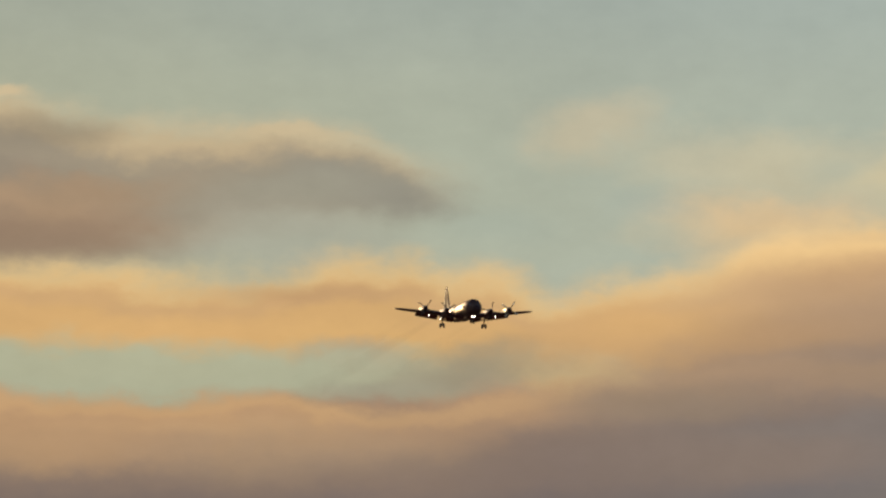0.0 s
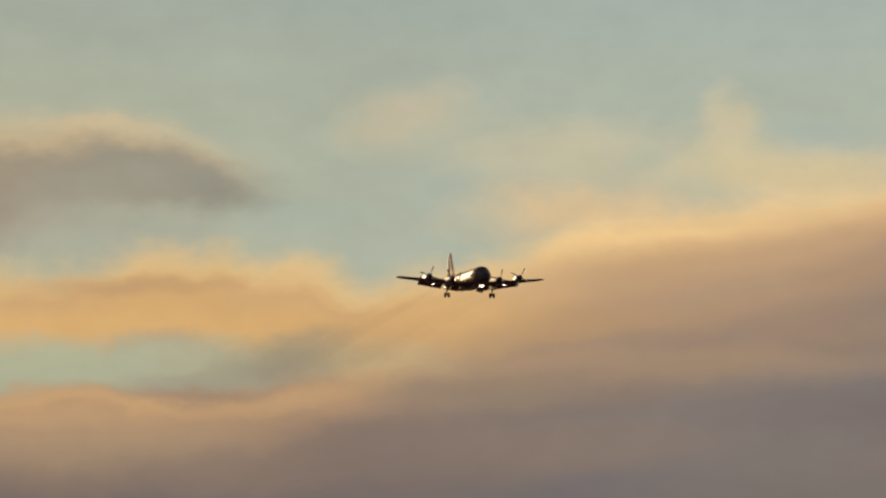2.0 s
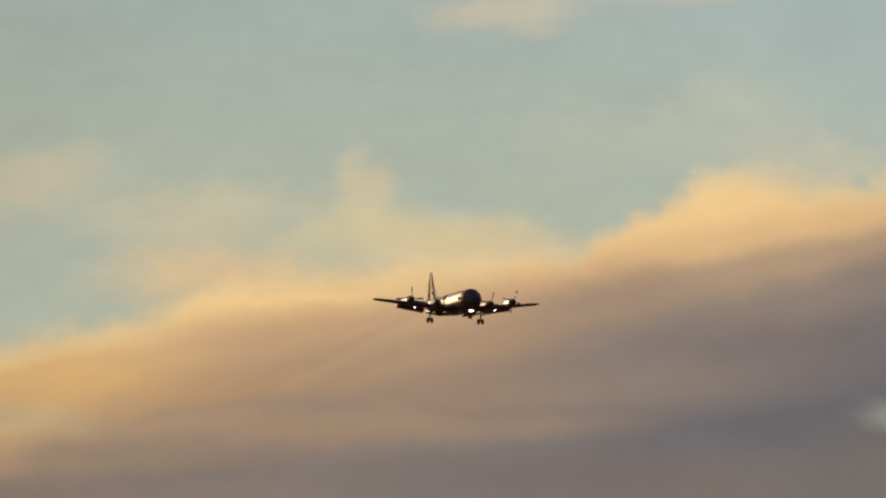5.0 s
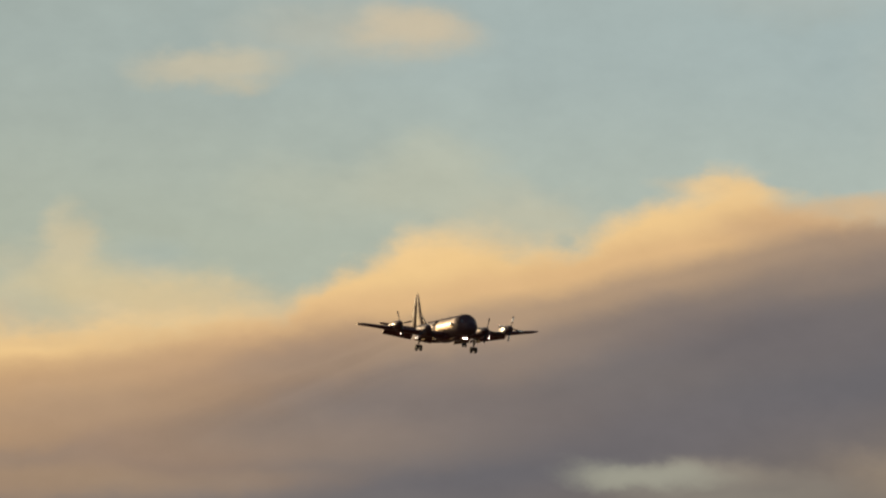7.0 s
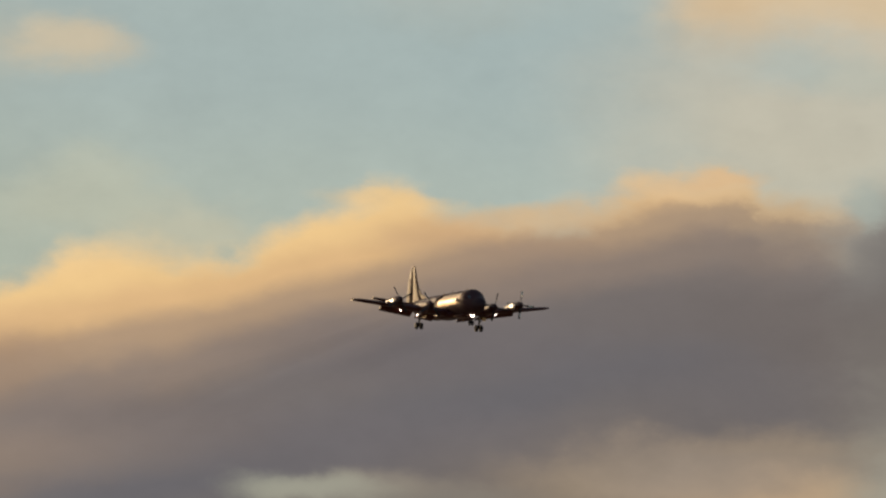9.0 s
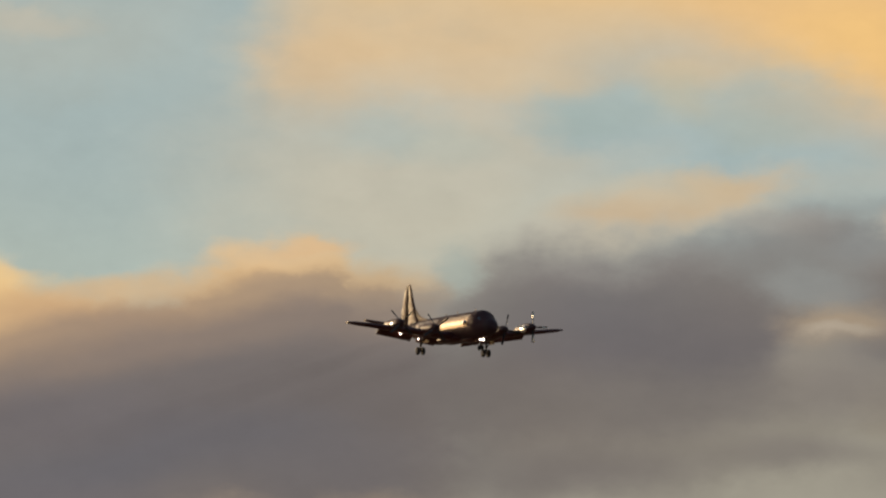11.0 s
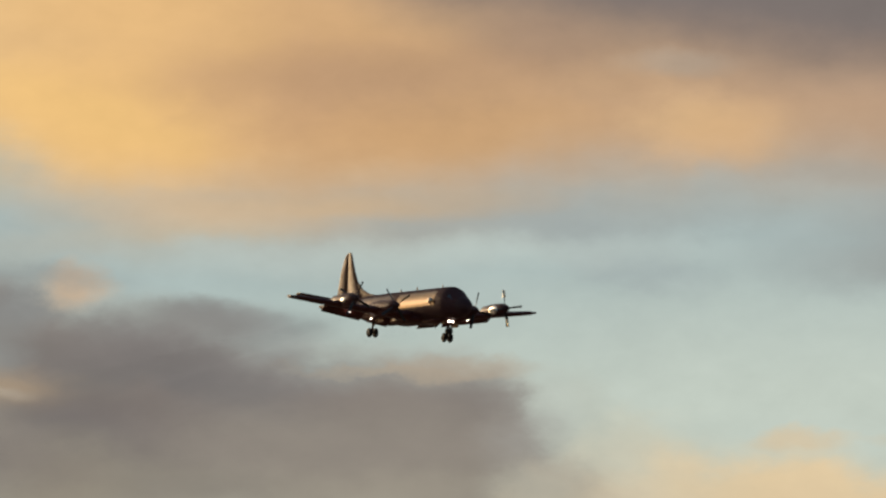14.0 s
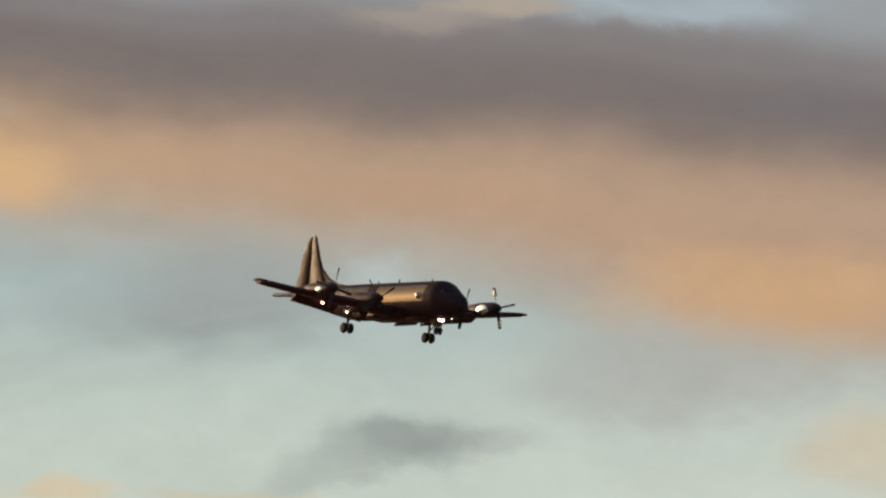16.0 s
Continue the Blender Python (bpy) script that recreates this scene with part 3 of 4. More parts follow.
    c.wash(4.920, 0.347, 0.300, 0.065, (142, 134, 125), 0.55)
    c.puff_at(5.430, 0.356, 0.100, 0.055, (194, 196, 180), 0.65)
    # softer end of the dark cloud, warmer foot of the first banks
    c.wash(0.554, 0.329, 0.150, 0.040, (160, 156, 138), 0.6)
    c.wash(0.514, 0.396, 0.120, 0.025, (172, 172, 154), 0.5)
    c.wash(1.198, 0.819, 0.400, 0.070, (124, 110, 103), 0.5)
    c.wash(0.147, 0.797, 0.260, 0.042, (186, 150, 112), 0.6)
    c.wash(0.598, 0.839, 0.300, 0.036, (122, 107, 99), 0.5)
    c.wash(0.677, 0.693, 0.150, 0.020, (160, 158, 137), 0.6)
    # blending of tan into slate
    c.wash(1.478, 0.680, 0.300, 0.050, (152, 129, 110), 0.55, -3)
    c.wash(1.178, 0.709, 0.200, 0.038, (150, 130, 110), 0.45)
    # pale foot of the long bank
    c.wash(3.358, 0.634, 0.220, 0.040, (170, 151, 130), 0.55)
    c.wash(2.678, 0.639, 0.130, 0.024, (163, 162, 147), 0.35)
    # haze between the two banks
    c.wash(2.876, 0.189, 0.140, 0.032, (196, 161, 124), 0.5)
    c.wash(3.901, -0.121, 0.130, 0.050, (166, 178, 172), 0.45)
    c.wash(4.228, 0.054, 0.110, 0.028, (160, 153, 145), 0.6)
    c.wash(4.367, 0.111, 0.060, 0.038, (142, 146, 146), 0.5)
    c.wash(4.164, 0.358, 0.090, 0.070, (118, 112, 108), 0.5)
    # grey folds
    c.wash(4.446, 0.378, 0.200, 0.055, (124, 117, 111), 0.55)
    c.wash(4.715, 0.438, 0.160, 0.045, (141, 135, 124), 0.5)
    c.wash(4.244, 0.470, 0.150, 0.036, (120, 113, 108), 0.55)
    # lighter end of the second bank and thin cloud above
    c.wash(5.054, 0.300, 0.200, 0.065, (141, 133, 124), 0.6)
    c.wash(5.022, 0.425, 0.200, 0.042, (157, 149, 135), 0.6)
    c.wash(5.292, 0.423, 0.090, 0.055, (178, 176, 162), 0.65)
    c.wash(5.319, 0.284, 0.050, 0.060, (188, 196, 186), 0.6)
    c.wash(4.398, -0.009, 0.180, 0.032, (182, 178, 164), 0.45)
    c.wash(4.982, -0.311, 0.300, 0.055, (184, 148, 115), 0.45)
    c.wash(4.283, -0.370, 0.250, 0.036, (220, 180, 128), 0.45)
    # its upper shoulder and the clear sky over it
    c.wash(4.700, 0.137, 0.115, 0.028, (133, 130, 127), 0.65)
    c.wash(5.260, 0.322, 0.080, 0.048, (151, 147, 141), 0.5)
    c.wash(4.920, 0.012, 0.300, 0.036, (190, 202, 196), 0.45)
    # neutral greys of the deck and a slit of blue above
    c.wash(6.396, -0.444, 0.800, 0.065, (124, 117, 113), 0.4)
    c.wash(6.868, -0.556, 0.150, 0.022, (166, 178, 184), 0.75)
    c.wash(6.488, -0.544, 0.130, 0.018, (176, 162, 146), 0.55)
    # a little warm light through the undersides
    c.wash(0.528, 0.817, 0.300, 0.048, (168, 142, 115), 0.5)
    c.wash(1.328, 0.809, 0.250, 0.046, (141, 124, 111), 0.5)
    c.wash(3.338, 0.599, 0.250, 0.060, (138, 127, 118), 0.5)
    c.wash(2.188, 0.556, 0.300, 0.065, (137, 124, 116), 0.45)
    c.wash(4.305, 0.175, 0.350, 0.110, (142, 132, 120), 0.3)
    c.wash(3.973, 0.376, 0.300, 0.060, (126, 119, 112), 0.5)
    c.wash(4.870, 0.327, 0.330, 0.080, (146, 138, 128), 0.45)
    return c.finish()


CUTS = (-1.2, 0.6, 1.2, 1.8, 2.6, 3.4, 3.8, 4.0, 4.2, 4.4, 4.6, 4.8, 5.0, 5.4, 6.0, 8.4)
SKY = [evening_sky(p, q) for p, q in zip(CUTS, CUTS[1:])]


# ---------------------------------------------------------------- mesh helpers
def part(name, bm, material, parent, label="", at=None, smooth=True):
    me = bpy.data.meshes.new(name)
    bmesh.ops.recalc_face_normals(bm, faces=bm.faces)
    for e in bm.edges:
        if len(e.link_faces) == 2 and e.calc_face_angle(0.0) > radians(42):
            e.smooth = False
    bm.to_mesh(me)
    bm.free()
    me.materials.append(material)
    if smooth:
        for p in me.polygons:
            p.use_smooth = True
    ob = new(name, me)
    ob.parent = parent
    if at is not None:
        ob.matrix_basis = at
    return tagged(ob, label)


def loft(rings, caps=True, bm=None):
    """Skin over rings of equal length."""
    bm = bm or bmesh.new()
    vs = [[bm.verts.new(p) for p in r] for r in rings]
    n = len(vs[0])
    for a, b in zip(vs, vs[1:]):
        for i in range(n):
            bm.faces.new((a[i], a[(i + 1) % n], b[(i + 1) % n], b[i]))
    if caps:
        bm.faces.new(vs[0]), bm.faces.new(vs[-1])
    return bm


def tube(rows, n=24):
    """Rows of (x, y, z, half width, half height) along x."""
    return loft([[(x, y + ry * math.cos(t), z + rz * math.sin(t)) for t in (2 * math.pi * k / n for k in range(n))] for x, y, z, ry, rz in rows])


def rod(p, q, r0, r1=None, n=12, bm=None):
    p, q = Vector(p), Vector(q)
    turn = (q - p).to_track_quat("Z", "Y").to_matrix()
    r1 = r0 if r1 is None else r1
    return loft([[tuple(c + turn @ Vector((r * math.cos(t), r * math.sin(t), 0))) for t in (2 * math.pi * k / n for k in range(n))] for c, r in ((p, r0), (q, r1))], bm=bm)


def foil(le, chord, thick, axis="h", droop=0.0, n=9):
    """A wing section from its leading edge backwards (-x); axis h: lying, v: upright."""
    pts = []
    for s in (1, -1):
        for k in range(n):
            f = k / n if s > 0 else 1 - k / n
            h = s * thick * 2.6 * (math.sqrt(max(f, 0)) * (1 - f)) * 1.0
            d = Vector((-f * chord, 0, 0))
            d += Vector((0, 0, h)) if axis == "h" else Vector((0, h, 0))
            if droop:
                d = Matrix.Rotation(-radians(droop), 3, "Y") @ d
            pts.append(tuple(Vector(le) + d))
    return pts


# ---------------------------------------------------------------- backdrop and ground
def backdrop():
    """A slice of far sky, 4.6 km off, that carries the clouds."""
    me = bpy.data.meshes.new("backdrop")
    bm = bmesh.new()
    uvl = bm.loops.layers.uv.new("UVMap")
    unit = math.degrees(1000 / 18482.0)
    xs, ys = np.linspace(-1.2, 8.4, 49), np.linspace(-2.2, 2.24, 25)
    grid, uvs = [], {}
    for yy in ys:
        row = []
        for xx in xs:
            az, el = radians((xx - 0.784) * unit), radians(5.66 - (yy - 0.441) * unit)
            v = bm.verts.new((4600 * math.sin(az) * math.cos(el), 4600 * math.cos(az) * math.cos(el), 1.7 + 4600 * math.sin(el)))
            uvs[v] = (xx, yy)
            row.append(v)
        grid.append(row)
    for r0, r1 in zip(grid, grid[1:]):
        for i in range(len(xs) - 1):
            f = bm.faces.new((r0[i], r1[i], r1[i + 1], r0[i + 1]))
            f.smooth = True
            f.material_index = sum(xs[i] + 0.1 > q for q in CUTS[1:-1])
            for lp in f.loops:
                lp[uvl].uv = uvs[lp.vert]
    bm.to_mesh(me)
    bm.free()
    for m in SKY:
        me.materials.append(m)
    return tagged(new("backdrop", me), "evening sky with golden and slate grey clouds", "sky", kind="structure")


def ground():
    bm = bmesh.new()
    bmesh.ops.create_grid(bm, x_segments=40, y_segments=40, size=4900)
    ob = part("ground", bm, GRASS, None, smooth=False)
    return tagged(ob, "flat ground out of view, warm to bounce light upwards", "ground", kind="structure")


backdrop()
ground()


# ---------------------------------------------------------------- the aircraft (nose at x = 0, x forwards, y to port, wheels near z = 0)
REF = Vector((-13.0, 0.0, 3.0))
SPIN = []


def at(x, y, z):
    return (x - REF.x, y - REF.y, z - REF.z)


def moved(bm):
    bmesh.ops.translate(bm, verts=bm.verts, vec=-REF)
    return bm


def wing_at(y):
    """Leading edge, chord and thickness of the wing at a distance from the middle."""
    f = abs(y) / 15.15
    return (-10.15 - 2.75 * f, 2.15 + 1.62 * f, 5.8 - 3.5 * f, 0.62 - 0.42 * f)


def wing(side, plane):
    ys = [1.2, 3.0, 4.8, 7.0, 9.2, 12.0, 14.2, 14.9, 15.15]
    rings = []
    for y in ys:
        x, z, c, t = wing_at(y)
        k = 0.80 if y < 14.8 else (0.72 if y < 15 else 0.5)
        rings.append(foil((x - (0 if y < 14.8 else (0.12 if y < 15 else 0.4)), side * y, z), c * k if y < 14.9 else c * k, t * (1 if y < 14.8 else 0.6)))
    part("wing", moved(loft(rings)), SHADED_GREY, plane, "grey painted wing with slight dihedral")
    for y0, y1, droop, name in ((1.9, 4.3, 32, "flap"), (5.4, 10.3, 34, "flap"), (10.5, 14.6, 2, "aileron")):
        rings = []
        for k in range(4):
            y = y0 + (y1 - y0) * k / 3
            x, z, c, t = wing_at(y)
            back = 0.80 if name == "aileron" else 0.83
            rings.append(foil((x - back * c, side * y, z - (0.0 if name == "aileron" else 0.12)), c * (0.2 if name == "aileron" else 0.33), t * 0.28, droop=droop))
        part(name, moved(loft(rings)), SHADED_GREY, plane, "lowered wing flap" if name == "flap" else "")


def engine(side, y, hub, plane, phase, rate):
    hx, hz = hub
    wx, wz, c, t = wing_at(y)
    yy = side * y
    rows = [(hx + 0.02, yy, hz, 0.42, 0.44), (hx - 0.25, yy, hz - 0.06, 0.52, 0.60), (hx - 0.8, yy, hz - 0.12, 0.60, 0.72), (hx - 2.0, yy, hz - 0.14, 0.64, 0.76),
            (wx - 0.6, yy, wz + 0.42, 0.64, 0.74), (wx - 2.4, yy, wz + 0.40, 0.60, 0.62), (wx - 0.78 * c, yy, wz + 0.34, 0.46, 0.42), (wx - c - 0.25, yy, wz + 0.30, 0.32, 0.28)]
    if y < 6:   # the inner pair also houses the main wheels
        rows[4] = (wx - 0.6, yy, wz + 0.25, 0.70, 0.95)
        rows[5] = (wx - 2.4, yy, wz + 0.15, 0.68, 0.95)
    nacelle = part("engine_nacelle", moved(tube(rows, 28)), SHADED_GREY, plane, "grey turboprop engine nacelle on the wing")
    part("air_intake", moved(tube([(hx - 0.12, yy, hz - 0.50, 0.30, 0.16), (hx - 0.5, yy, hz - 0.60, 0.40, 0.22), (hx - 1.6, yy, hz - 0.62, 0.42, 0.24), (hx - 2.6, yy, hz - 0.5, 0.2, 0.1)], 18)), DARK, nacelle, "dark chin air intake")
    part("exhaust_pipe", moved(tube([(wx - c + 0.2, yy, wz + 0.30, 0.34, 0.30), (wx - c - 0.55, yy, wz + 0.28, 0.36, 0.31), (wx - c - 0.56, yy, wz + 0.28, 0.28, 0.24), (wx - c - 0.2, yy, wz + 0.28, 0.26, 0.22)], 18)), SOOT, nacelle, "sooty exhaust pipe")
    # flat metal bulge added on the outer nacelles' flank to glint in the sun
    if y > 6:
        bm, k = bmesh.new(), (1.0 if side > 0 else 0.6)
        bmesh.ops.create_uvsphere(bm, u_segments=28, v_segments=16, radius=1, matrix=Matrix.Translation((hx - 1.8, yy - 0.59, hz - 0.16)) @ Matrix.Diagonal((1.1 * k, 0.15 * k, 0.5 * k, 1)))
        part("cowl_glint", moved(bm), GLINT_METAL, nacelle, "bulged mirror added for the nacelle's sun glint")
    prop = part("propeller", tube([(0.75, 0, 0, 0.03, 0.03), (0.66, 0, 0, 0.16, 0.16), (0.45, 0, 0, 0.29, 0.29), (0.15, 0, 0, 0.39, 0.39), (-0.02, 0, 0, 0.41, 0.41)], 20), DARK, plane,
                "four-bladed propeller with a dark spinner", at=Matrix.Translation(at(hx + 0.05, yy, hz)))
    for k in range(4):
        rings = []
        for f in (0.30, 0.55, 0.9, 1.4, 1.8, 2.0, 2.055):
            ch = 0.22 if f < 0.5 else (0.26 if f < 0.8 else (0.31 if f < 1.95 else (0.29 if f < 2.03 else 0.22)))
            th = 0.10 if f < 0.5 else 0.07 - 0.02 * f
            tw = radians(66 - 17 * f)
            ring = []
            for q in range(10):
                g = 2 * math.pi * q / 10
                u, w = ch / 2 * math.cos(g), th / 2 * math.sin(g)
                ring.append((u * math.sin(tw) + w * math.cos(tw), w * math.sin(tw) - u * math.cos(tw), f))
            rings.append(ring)
        part("blade", loft(rings), BLADE, prop, "square-tipped propeller blade", at=Matrix.Rotation(math.pi / 2 * k, 4, "X"))
        # mirror shells added on this propeller, curved to throw a sun glint
        if side > 0 and y > 6:
            shell = []
            for i in range(7):
                row = []
                for j in range(7):
                    u, w = 0.26 * (i / 3 - 1), 0.40 * (j / 3 - 1)
                    row.append((u, -0.07 - 0.139 * u + 0.7 * u * u + 0.12 * w + 0.18 * w * w, 1.60 + w))
                shell.append(row)
            bm = bmesh.new()
            front = [[bm.verts.new(p) for p in row] for row in shell]
            back = [[bm.verts.new((p[0], 0.05 + 0.10 * p[0], p[2])) for p in row] for row in shell]
            for i in range(6):
                for j in range(6):
                    bm.faces.new((front[i][j], front[i + 1][j], front[i + 1][j + 1], front[i][j + 1]))
                    bm.faces.new((back[i][j], back[i][j + 1], back[i + 1][j + 1], back[i + 1][j]))
            edge = [(i, 0) for i in range(7)] + [(6, j) for j in range(1, 7)] + [(i, 6) for i in range(5, -1, -1)] + [(0, j) for j in range(5, 0, -1)]
            for (i, j), (p, q) in zip(edge, edge[1:] + edge[:1]):
                bm.faces.new((front[i][j], back[i][j], back[p][q], front[p][q]))
            part("blade_glint", bm, GLINT_METAL, prop, "curved mirror shell added for the blade's glint", at=Matrix.Rotation(math.pi / 2 * k, 4, "X"))
    SPIN.append((prop, at(hx + 0.05, yy, hz), phase, rate))


def wheel(x, y, z, r, w, plane, parent):
    prof = [(-0.5, 0.62), (-0.46, 0.86), (-0.3, 0.97), (0, 1.0), (0.3, 0.97), (0.46, 0.86), (0.5, 0.62)]
    bm = loft([[(x + r * f * math.cos(t), y + w * o, z + r * f * math.sin(t)) for t in (2 * math.pi * k / 24 for k in range(24))] for o, f in prof])
    tyre = part("wheel", moved(bm), RUBBER, parent, "black rubber tyre")
    part("rim", moved(rod((x, y - w * 0.52, z), (x, y + w * 0.52, z), r * 0.5, n=18)), RUBBER, tyre)


def main_gear(side, plane):
    x, y, z = -14.2, side * 4.62, 0.38
    leg = part("landing_gear_leg", moved(rod((x + 0.15, y, 2.2), (x, y, z), 0.14, 0.10)), STRUT, plane, "main landing gear leg, lowered")
    part("axle", moved(rod((x, y - 0.5, z), (x, y + 0.5, z), 0.08)), STRUT, leg)
    part("drag_brace", moved(rod((x + 1.5, y, 1.9), (x + 0.05, y, z + 0.6), 0.07)), STRUT, leg)
    for s in (-1, 1):
        wheel(x, y + 0.36 * s, z, 0.52, 0.36, plane, leg)
        bm = bmesh.new()
        bmesh.ops.create_cube(bm, size=1, matrix=Matrix.Translation((x + 0.6, y + 0.58 * s, 1.72)) @ Matrix.Rotation(radians(14 * s), 4, "X") @ Matrix.Diagonal((1.7, 0.05, 0.42, 1)))
        bmesh.ops.bevel(bm, geom=bm.edges, offset=0.02, segments=1)
        part("gear_door", moved(bm), SHADED_GREY, plane, "open landing gear door", smooth=False)


def nose_gear(plane):
    x, z = -4.6, 0.40
    leg = part("landing_gear_leg", moved(rod((x - 0.1, 0, 1.9), (x, 0, z), 0.10, 0.08)), STRUT, plane, "nose landing gear leg, lowered")
    part("axle", moved(rod((x, -0.3, z), (x, 0.3, z), 0.06)), STRUT, leg)
    for s in (-1, 1):
        wheel(x, 0.22 * s, z, 0.38, 0.22, plane, leg)
        bm = bmesh.new()
        bmesh.ops.create_cube(bm, size=1, matrix=Matrix.Translation((x - 0.4, 0.42 * s, 1.42)) @ Matrix.Diagonal((1.3, 0.04, 0.4, 1)))
        bmesh.ops.bevel(bm, geom=bm.edges, offset=0.015, segments=1)
        part("gear_door", moved(bm), SHADED_GREY, plane, "open landing gear door", smooth=False)
    for s in (-1, 1):
        part("landing_light", moved(rod((x + 0.34, 0.20 * s, 1.44), (x + 0.42, 0.20 * s, 1.43), 0.08, 0.115, 16)), LAMP, plane, "lit landing light on the nose leg")


def nose(d):
    """The round nose, d metres behind its tip."""
    f = math.sqrt(max(0.0, 1 - max(0.0, 1 - d / 4.4) ** 1.8))
    dip = 0.42 * math.sin(math.pi * d / 3.5) if d < 3.5 else 0.0   # the sloping windscreen
    return (-d, 0, 2.82 + 0.62 * f ** 1.4 - dip / 2, 1.76 * f - dip * 0.35, 1.84 * f - dip / 2)


def airplane():
    plane = new("airplane")
    tagged(plane, "grey four-engined turboprop patrol airplane flying, wheels and flaps lowered", "airplane")
    body = [(-4.4, 3.44, 1.76, 1.84), (-8, 3.44, 1.76, 1.84), (-13, 3.44, 1.76, 1.84), (-19, 3.46, 1.75, 1.82), (-21.5, 3.54, 1.68, 1.72),
            (-24.5, 3.76, 1.44, 1.44), (-27.5, 4.04, 1.08, 1.06), (-30.2, 4.32, 0.70, 0.66), (-32.4, 4.5, 0.34, 0.32)]
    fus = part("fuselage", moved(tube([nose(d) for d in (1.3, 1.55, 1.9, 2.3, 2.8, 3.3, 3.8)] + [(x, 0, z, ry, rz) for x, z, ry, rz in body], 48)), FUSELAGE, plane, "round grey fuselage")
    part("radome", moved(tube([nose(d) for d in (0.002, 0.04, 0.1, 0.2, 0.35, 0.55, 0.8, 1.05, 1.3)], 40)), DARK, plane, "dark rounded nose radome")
    part("tail_boom", moved(tube([(-32.3, 0, 4.5, 0.33, 0.31), (-33, 0, 4.53, 0.21, 0.21), (-37.0, 0, 4.6, 0.18, 0.18), (-37.4, 0, 4.6, 0.06, 0.06)], 18)), DARK, plane, "long thin tail boom")
    # metal strips added along both flanks to carry the golden reflection band
    for s in (-1, 1):
        for x0, x1 in ((-5.1, -14.4),):
            rings = []
            for k in range(9):
                t = radians(-8 + 54 * k / 8)
                o = [(x, s * (1.76 + h) * math.cos(t), 3.44 + (1.84 + h) * math.sin(t)) for x, h in ((x0, 0.012), (x1, 0.012), (x1, -0.02), (x0, -0.02))]
                rings.append(o)
            part("sheen_strip", moved(loft(rings)), FLANK_SHEEN, fus, "metal strip added for the golden reflection along the flank")
        # duller strip added for the greyer sheen behind the wing, following the taper
        rings = []
        for k in range(9):
            t, o = radians(-14 + 62 * k / 8), []
            for h, xs in ((0.012, (-16.2, -19.0, -21.5, -24.2)), (-0.02, (-24.2, -21.5, -19.0, -16.2))):
                for x in xs:
                    p, q = next((p, q) for p, q in zip(body, body[1:]) if p[0] >= x >= q[0])
                    f = (x - p[0]) / (q[0] - p[0])
                    z, ry, rz = (a + (b - a) * f for a, b in zip(p[1:], q[1:]))
                    o.append((x, s * (ry + h) * math.cos(t), z + (rz + h) * math.sin(t)))
            rings.append(o)
        part("sheen_strip", moved(loft(rings)), REAR_SHEEN, fus, "dull metal strip added for the grey sheen behind the wing")
    # cockpit glazing and side windows
    for k in range(7):
        t0 = radians(30 + 120 * k / 7 + 1.5)
        t1 = radians(30 + 120 * (k + 1) / 7 - 1.5)
        rings = []
        for x, zc, rr in [(-d, nose(d)[2], nose(d)[4] * 0.99 + 0.015) for d in (1.75, 2.25, 2.75)]:
            pts = [(x, rr * math.cos(t), zc + rr * 0.985 * math.sin(t)) for t in (t0, (t0 + t1) / 2, t1)]
            rings.append(pts + [(x, p[1] * 0.96, zc + (p[2] - zc) * 0.96) for p in reversed(pts)])
        part("cockpit_window", moved(loft(rings)), GLASS, fus, "dark cockpit window pane", smooth=False)
    for s in (-1, 1):
        for x in (-5.95, -17.5, -21.0):
            bm = bmesh.new()
            bmesh.ops.create_uvsphere(bm, u_segments=20, v_segments=12, radius=1, matrix=Matrix.Translation((x, s * 1.70, 3.72)) @ Matrix.Diagonal((0.36, 0.32, 0.36, 1)))
            part("side_window", moved(bm), BUBBLE, fus, "small bulged side window")
        bm = bmesh.new()
        bmesh.ops.create_cube(bm, size=1, matrix=Matrix.Translation((-19.4, s * 1.72, 3.2)) @ Matrix.Diagonal((0.8, 0.05, 1.6, 1)))
        bmesh.ops.bevel(bm, geom=bm.edges, offset=0.02, segments=1)
        if s > 0:
            part("cabin_door", moved(bm), SHADED_GREY, fus, smooth=False)
        else:
            bm.free()
    # belly bay fairing, aerials
    part("weapons_bay", moved(tube([(-5.2, 0, 1.75, 0.3, 0.15), (-6.0, 0, 1.66, 0.95, 0.34), (-9.6, 0, 1.64, 1.0, 0.36), (-10.4, 0, 1.75, 0.3, 0.15)], 20)), SHADED_GREY, fus)
    part("wing_fairing", moved(tube([(-9.2, 0, 2.0, 0.6, 0.3), (-10.4, 0, 1.98, 1.7, 0.56), (-15.6, 0, 1.98, 1.75, 0.56), (-18.2, 0, 2.1, 0.7, 0.3)], 28)), SHADED_GREY, fus)
    for x, z, h in ((-6.2, 5.25, 0.3), (-12.5, 5.26, 0.4), (-16.5, 5.26, 0.3)):
        part("aerial", moved(loft([foil((x, 0, z - 0.05), 0.45, 0.03, "v"), foil((x - 0.18, 0, z + h), 0.22, 0.02, "v")])), DARK, fus, "blade aerial")
    part("aerial", moved(loft([foil((-7.6, 0, 1.35), 0.5, 0.03, "v"), foil((-7.8, 0, 0.9), 0.25, 0.02, "v")])), DARK, fus, "blade aerial")
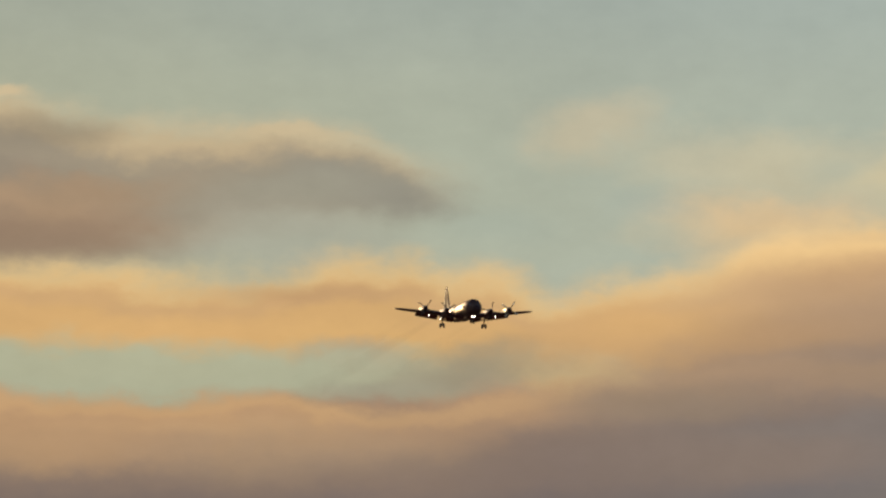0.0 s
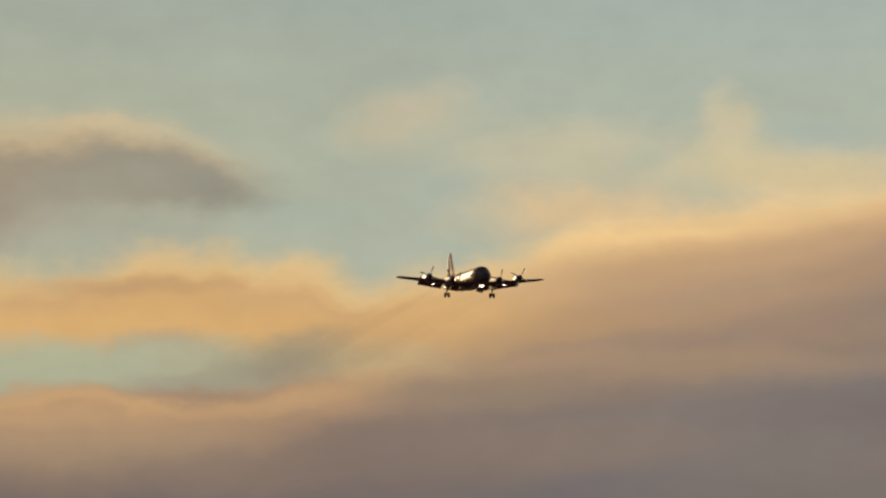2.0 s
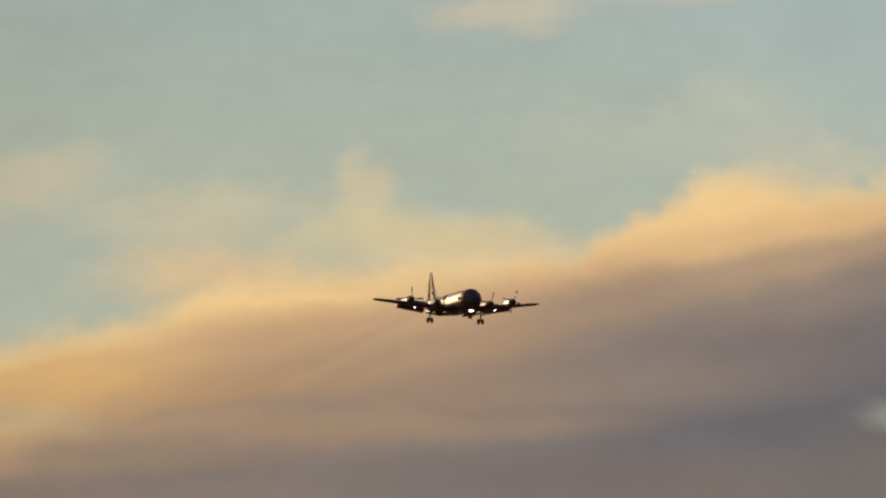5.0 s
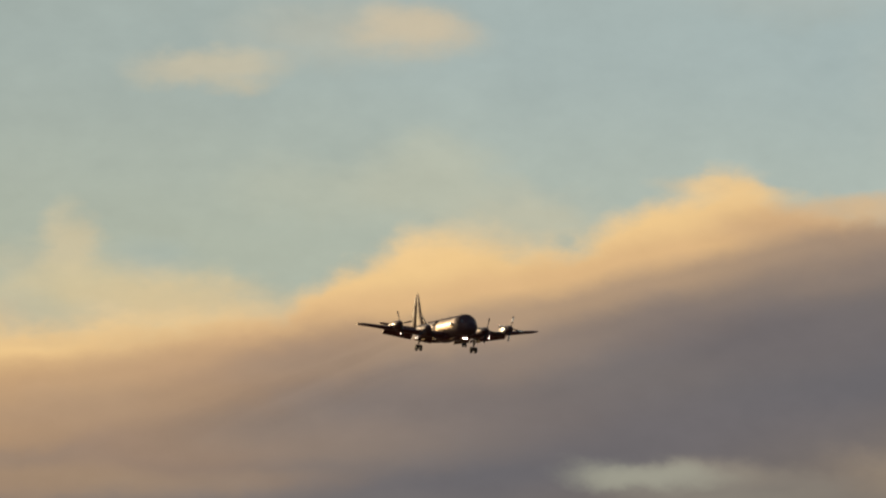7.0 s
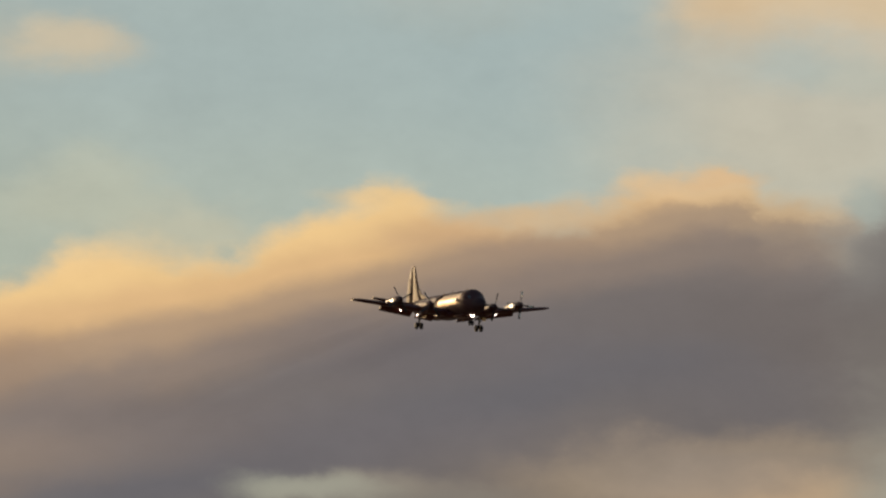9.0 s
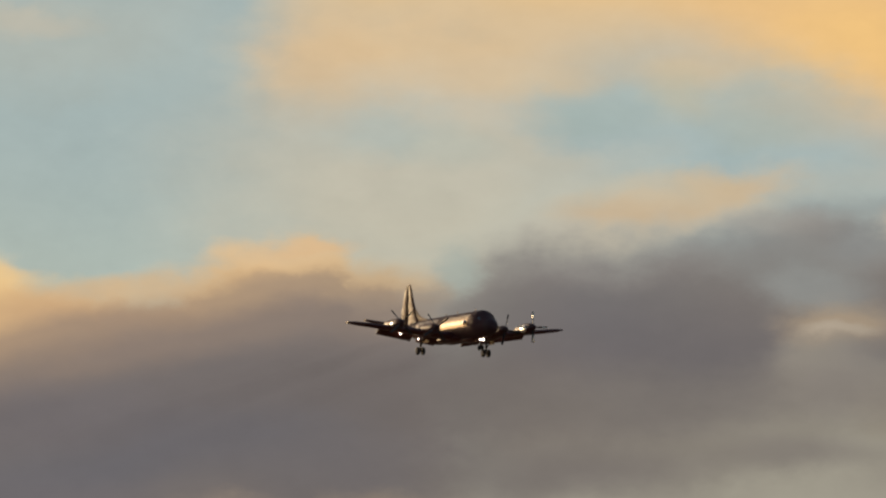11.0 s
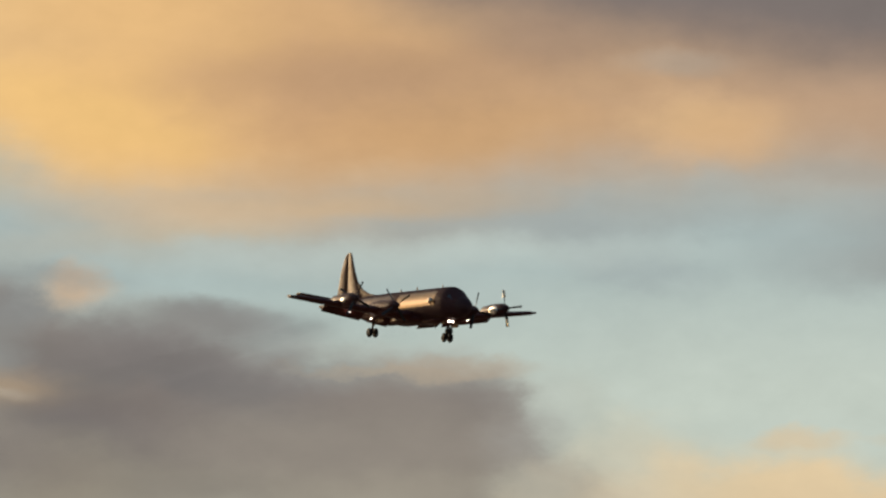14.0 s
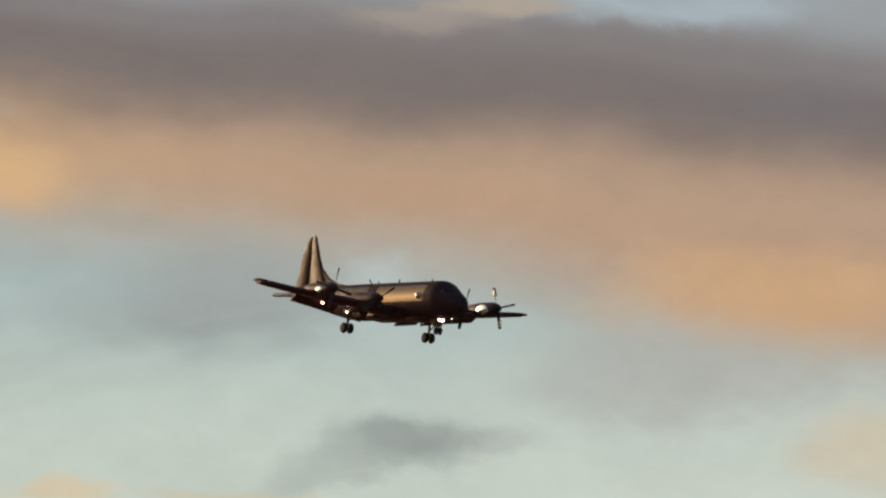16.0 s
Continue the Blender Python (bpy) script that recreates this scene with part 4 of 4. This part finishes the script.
    # tail
    part("dorsal_fillet", moved(loft([foil((-21.4, 0, 5.1), 7.0, 0.05, "v"), foil((-24.6, 0, 5.48), 4.0, 0.07, "v"), foil((-26.3, 0, 6.05), 2.6, 0.09, "v"), foil((-27.5, 0, 6.9), 1.8, 0.10, "v")])), FIN, plane)
    part("fin", moved(loft([foil((-25.8, 0, 4.4), 4.7, 0.24, "v"), foil((-26.9, 0, 5.8), 3.5, 0.22, "v"), foil((-28.5, 0, 8.2), 1.8, 0.16, "v"), foil((-29.15, 0, 9.6), 1.25, 0.10, "v"), foil((-29.4, 0, 10.1), 0.95, 0.08, "v"), foil((-29.75, 0, 10.36), 0.5, 0.04, "v")])), FIN, plane, "tall tapered grey tail fin")
    rudder = loft([foil((-30.5, 0, 4.8), 2.1, 0.14, "v"), foil((-30.4, 0, 5.8), 2.0, 0.14, "v"), foil((-30.3, 0, 8.2), 1.5, 0.10, "v"), foil((-30.35, 0, 9.6), 0.85, 0.07, "v"), foil((-30.3, 0, 10.1), 0.5, 0.05, "v"), foil((-30.2, 0, 10.3), 0.25, 0.03, "v")])
    bmesh.ops.rotate(rudder, verts=rudder.verts, cent=(-30.4, 0, 7), matrix=Matrix.Rotation(radians(6), 3, "Z"))
    part("rudder", moved(rudder), FIN, plane, "rudder turned slightly to one side")
    for s in (-1, 1):
        part("tailplane", moved(loft([foil((-27.2, s * 0.5, 4.45), 3.0, 0.22), foil((-27.9, s * 3.2, 4.87), 2.3, 0.16), foil((-28.75, s * 6.2, 5.33), 1.45, 0.10), foil((-28.95, s * 6.53, 5.38), 1.0, 0.05)])), SHADED_GREY, plane)
        part("elevator", moved(loft([foil((-30.15, s * 0.9, 4.5), 1.2, 0.09), foil((-30.15, s * 3.2, 4.86), 1.0, 0.07), foil((-30.15, s * 6.2, 5.32), 0.7, 0.05)])), SHADED_GREY, plane)
        wing(s, plane)
        main_gear(s, plane)
        part("landing_light", moved(rod((-14.75, s * 7.3, 2.58), (-14.62, s * 7.3, 2.57), 0.07, 0.09 + 0.01 * s, 16)), LAMP, plane, "lit landing light under the wing")
    # glowing disc added for the bright glint near the starboard gear, no known lamp
    part("spot_glow", moved(rod((-13.5, -5.2, 1.86), (-13.38, -5.2, 1.85), 0.06, 0.08, 16)), LAMP, plane, "small glow added for a glint under the inner nacelle")
    engine(1, 4.85, (-8.2, 3.15), plane, -12, 900)
    engine(1, 9.25, (-9.4, 3.70), plane, -32, 903)
    engine(-1, 4.85, (-8.2, 3.15), plane, 35, 900)
    engine(-1, 9.25, (-9.4, 3.70), plane, -34, 907)
    nose_gear(plane)
    return plane


plane = airplane()


def exhaust_trail(y, z, material):
    """A thin widening ribbon of smoke left behind an engine."""
    bm = bmesh.new()
    uvl = bm.loops.layers.uv.new("UVMap")
    n, rings = 16, []
    for k in range(25):
        f = k / 24
        x, r = -17.0 - 110 * f, 0.5 + 3.0 * f
        yc, zc = y - 13.2 * f + 0.7 * noise.noise((f * 9, y, 0)), z - 0.6 - 12.1 * f + 0.5 * noise.noise((f * 8, y, 5))
        rings.append([bm.verts.new((x - REF.x, yc + 0.4 * r * math.cos(2 * math.pi * i / n), zc - REF.z + r * math.sin(2 * math.pi * i / n))) for i in range(n)])
    for k in range(24):
        for i in range(n):
            f = bm.faces.new((rings[k][i], rings[k][(i + 1) % n], rings[k + 1][(i + 1) % n], rings[k + 1][i]))
            for lp, u, w in zip(f.loops, (k, k, k + 1, k + 1), (i, i + 1, i + 1, i)):
                lp[uvl].uv = (u / 24, abs(math.cos(2 * math.pi * w / n)))
    ob = part("exhaust_trail", bm, material, None)
    return tagged(ob, "faint dark exhaust smoke trailing behind an engine", "smoke", "exhaust trails", "stuff")


TRAILS = [exhaust_trail(y, z, m) for y, z, m in ((9.25, 3.7, THIN_SMOKE), (4.85, 3.2, THIN_SMOKE), (-4.85, 3.2, SMOKE), (-9.25, 3.7, THIN_SMOKE))]


# ---------------------------------------------------------------- what moves
def motions():
    """A straight descending approach, slowing a little; the propellers turn."""
    rows = []
    for k in range(33):
        t = k * 0.5
        s = t - 8.0
        p = [a + b * s + 0.5 * g * s * s for a, b, g in ((154.78, 18.399, -0.1107), (1578.77, -79.726, 0.746), (166.00, -5.178, 0.0668))]
        vx, vy = 18.399 - 0.1107 * s, -79.726 + 0.746 * s
        rows.append((t, pose(*p, -0.23 - 0.06 * s, 1.80 + 0.25 * s, math.degrees(math.atan2(vy, vx)))))
    walk(plane, rows)
    for trail in TRAILS:
        walk(trail, rows)
    for prop, place, phase, rate in SPIN:
        walk(prop, [(k / 15, Matrix.Translation(place) @ Matrix.Rotation(radians(phase + rate * k / 15), 4, "X")) for k in range(241)])


motions()
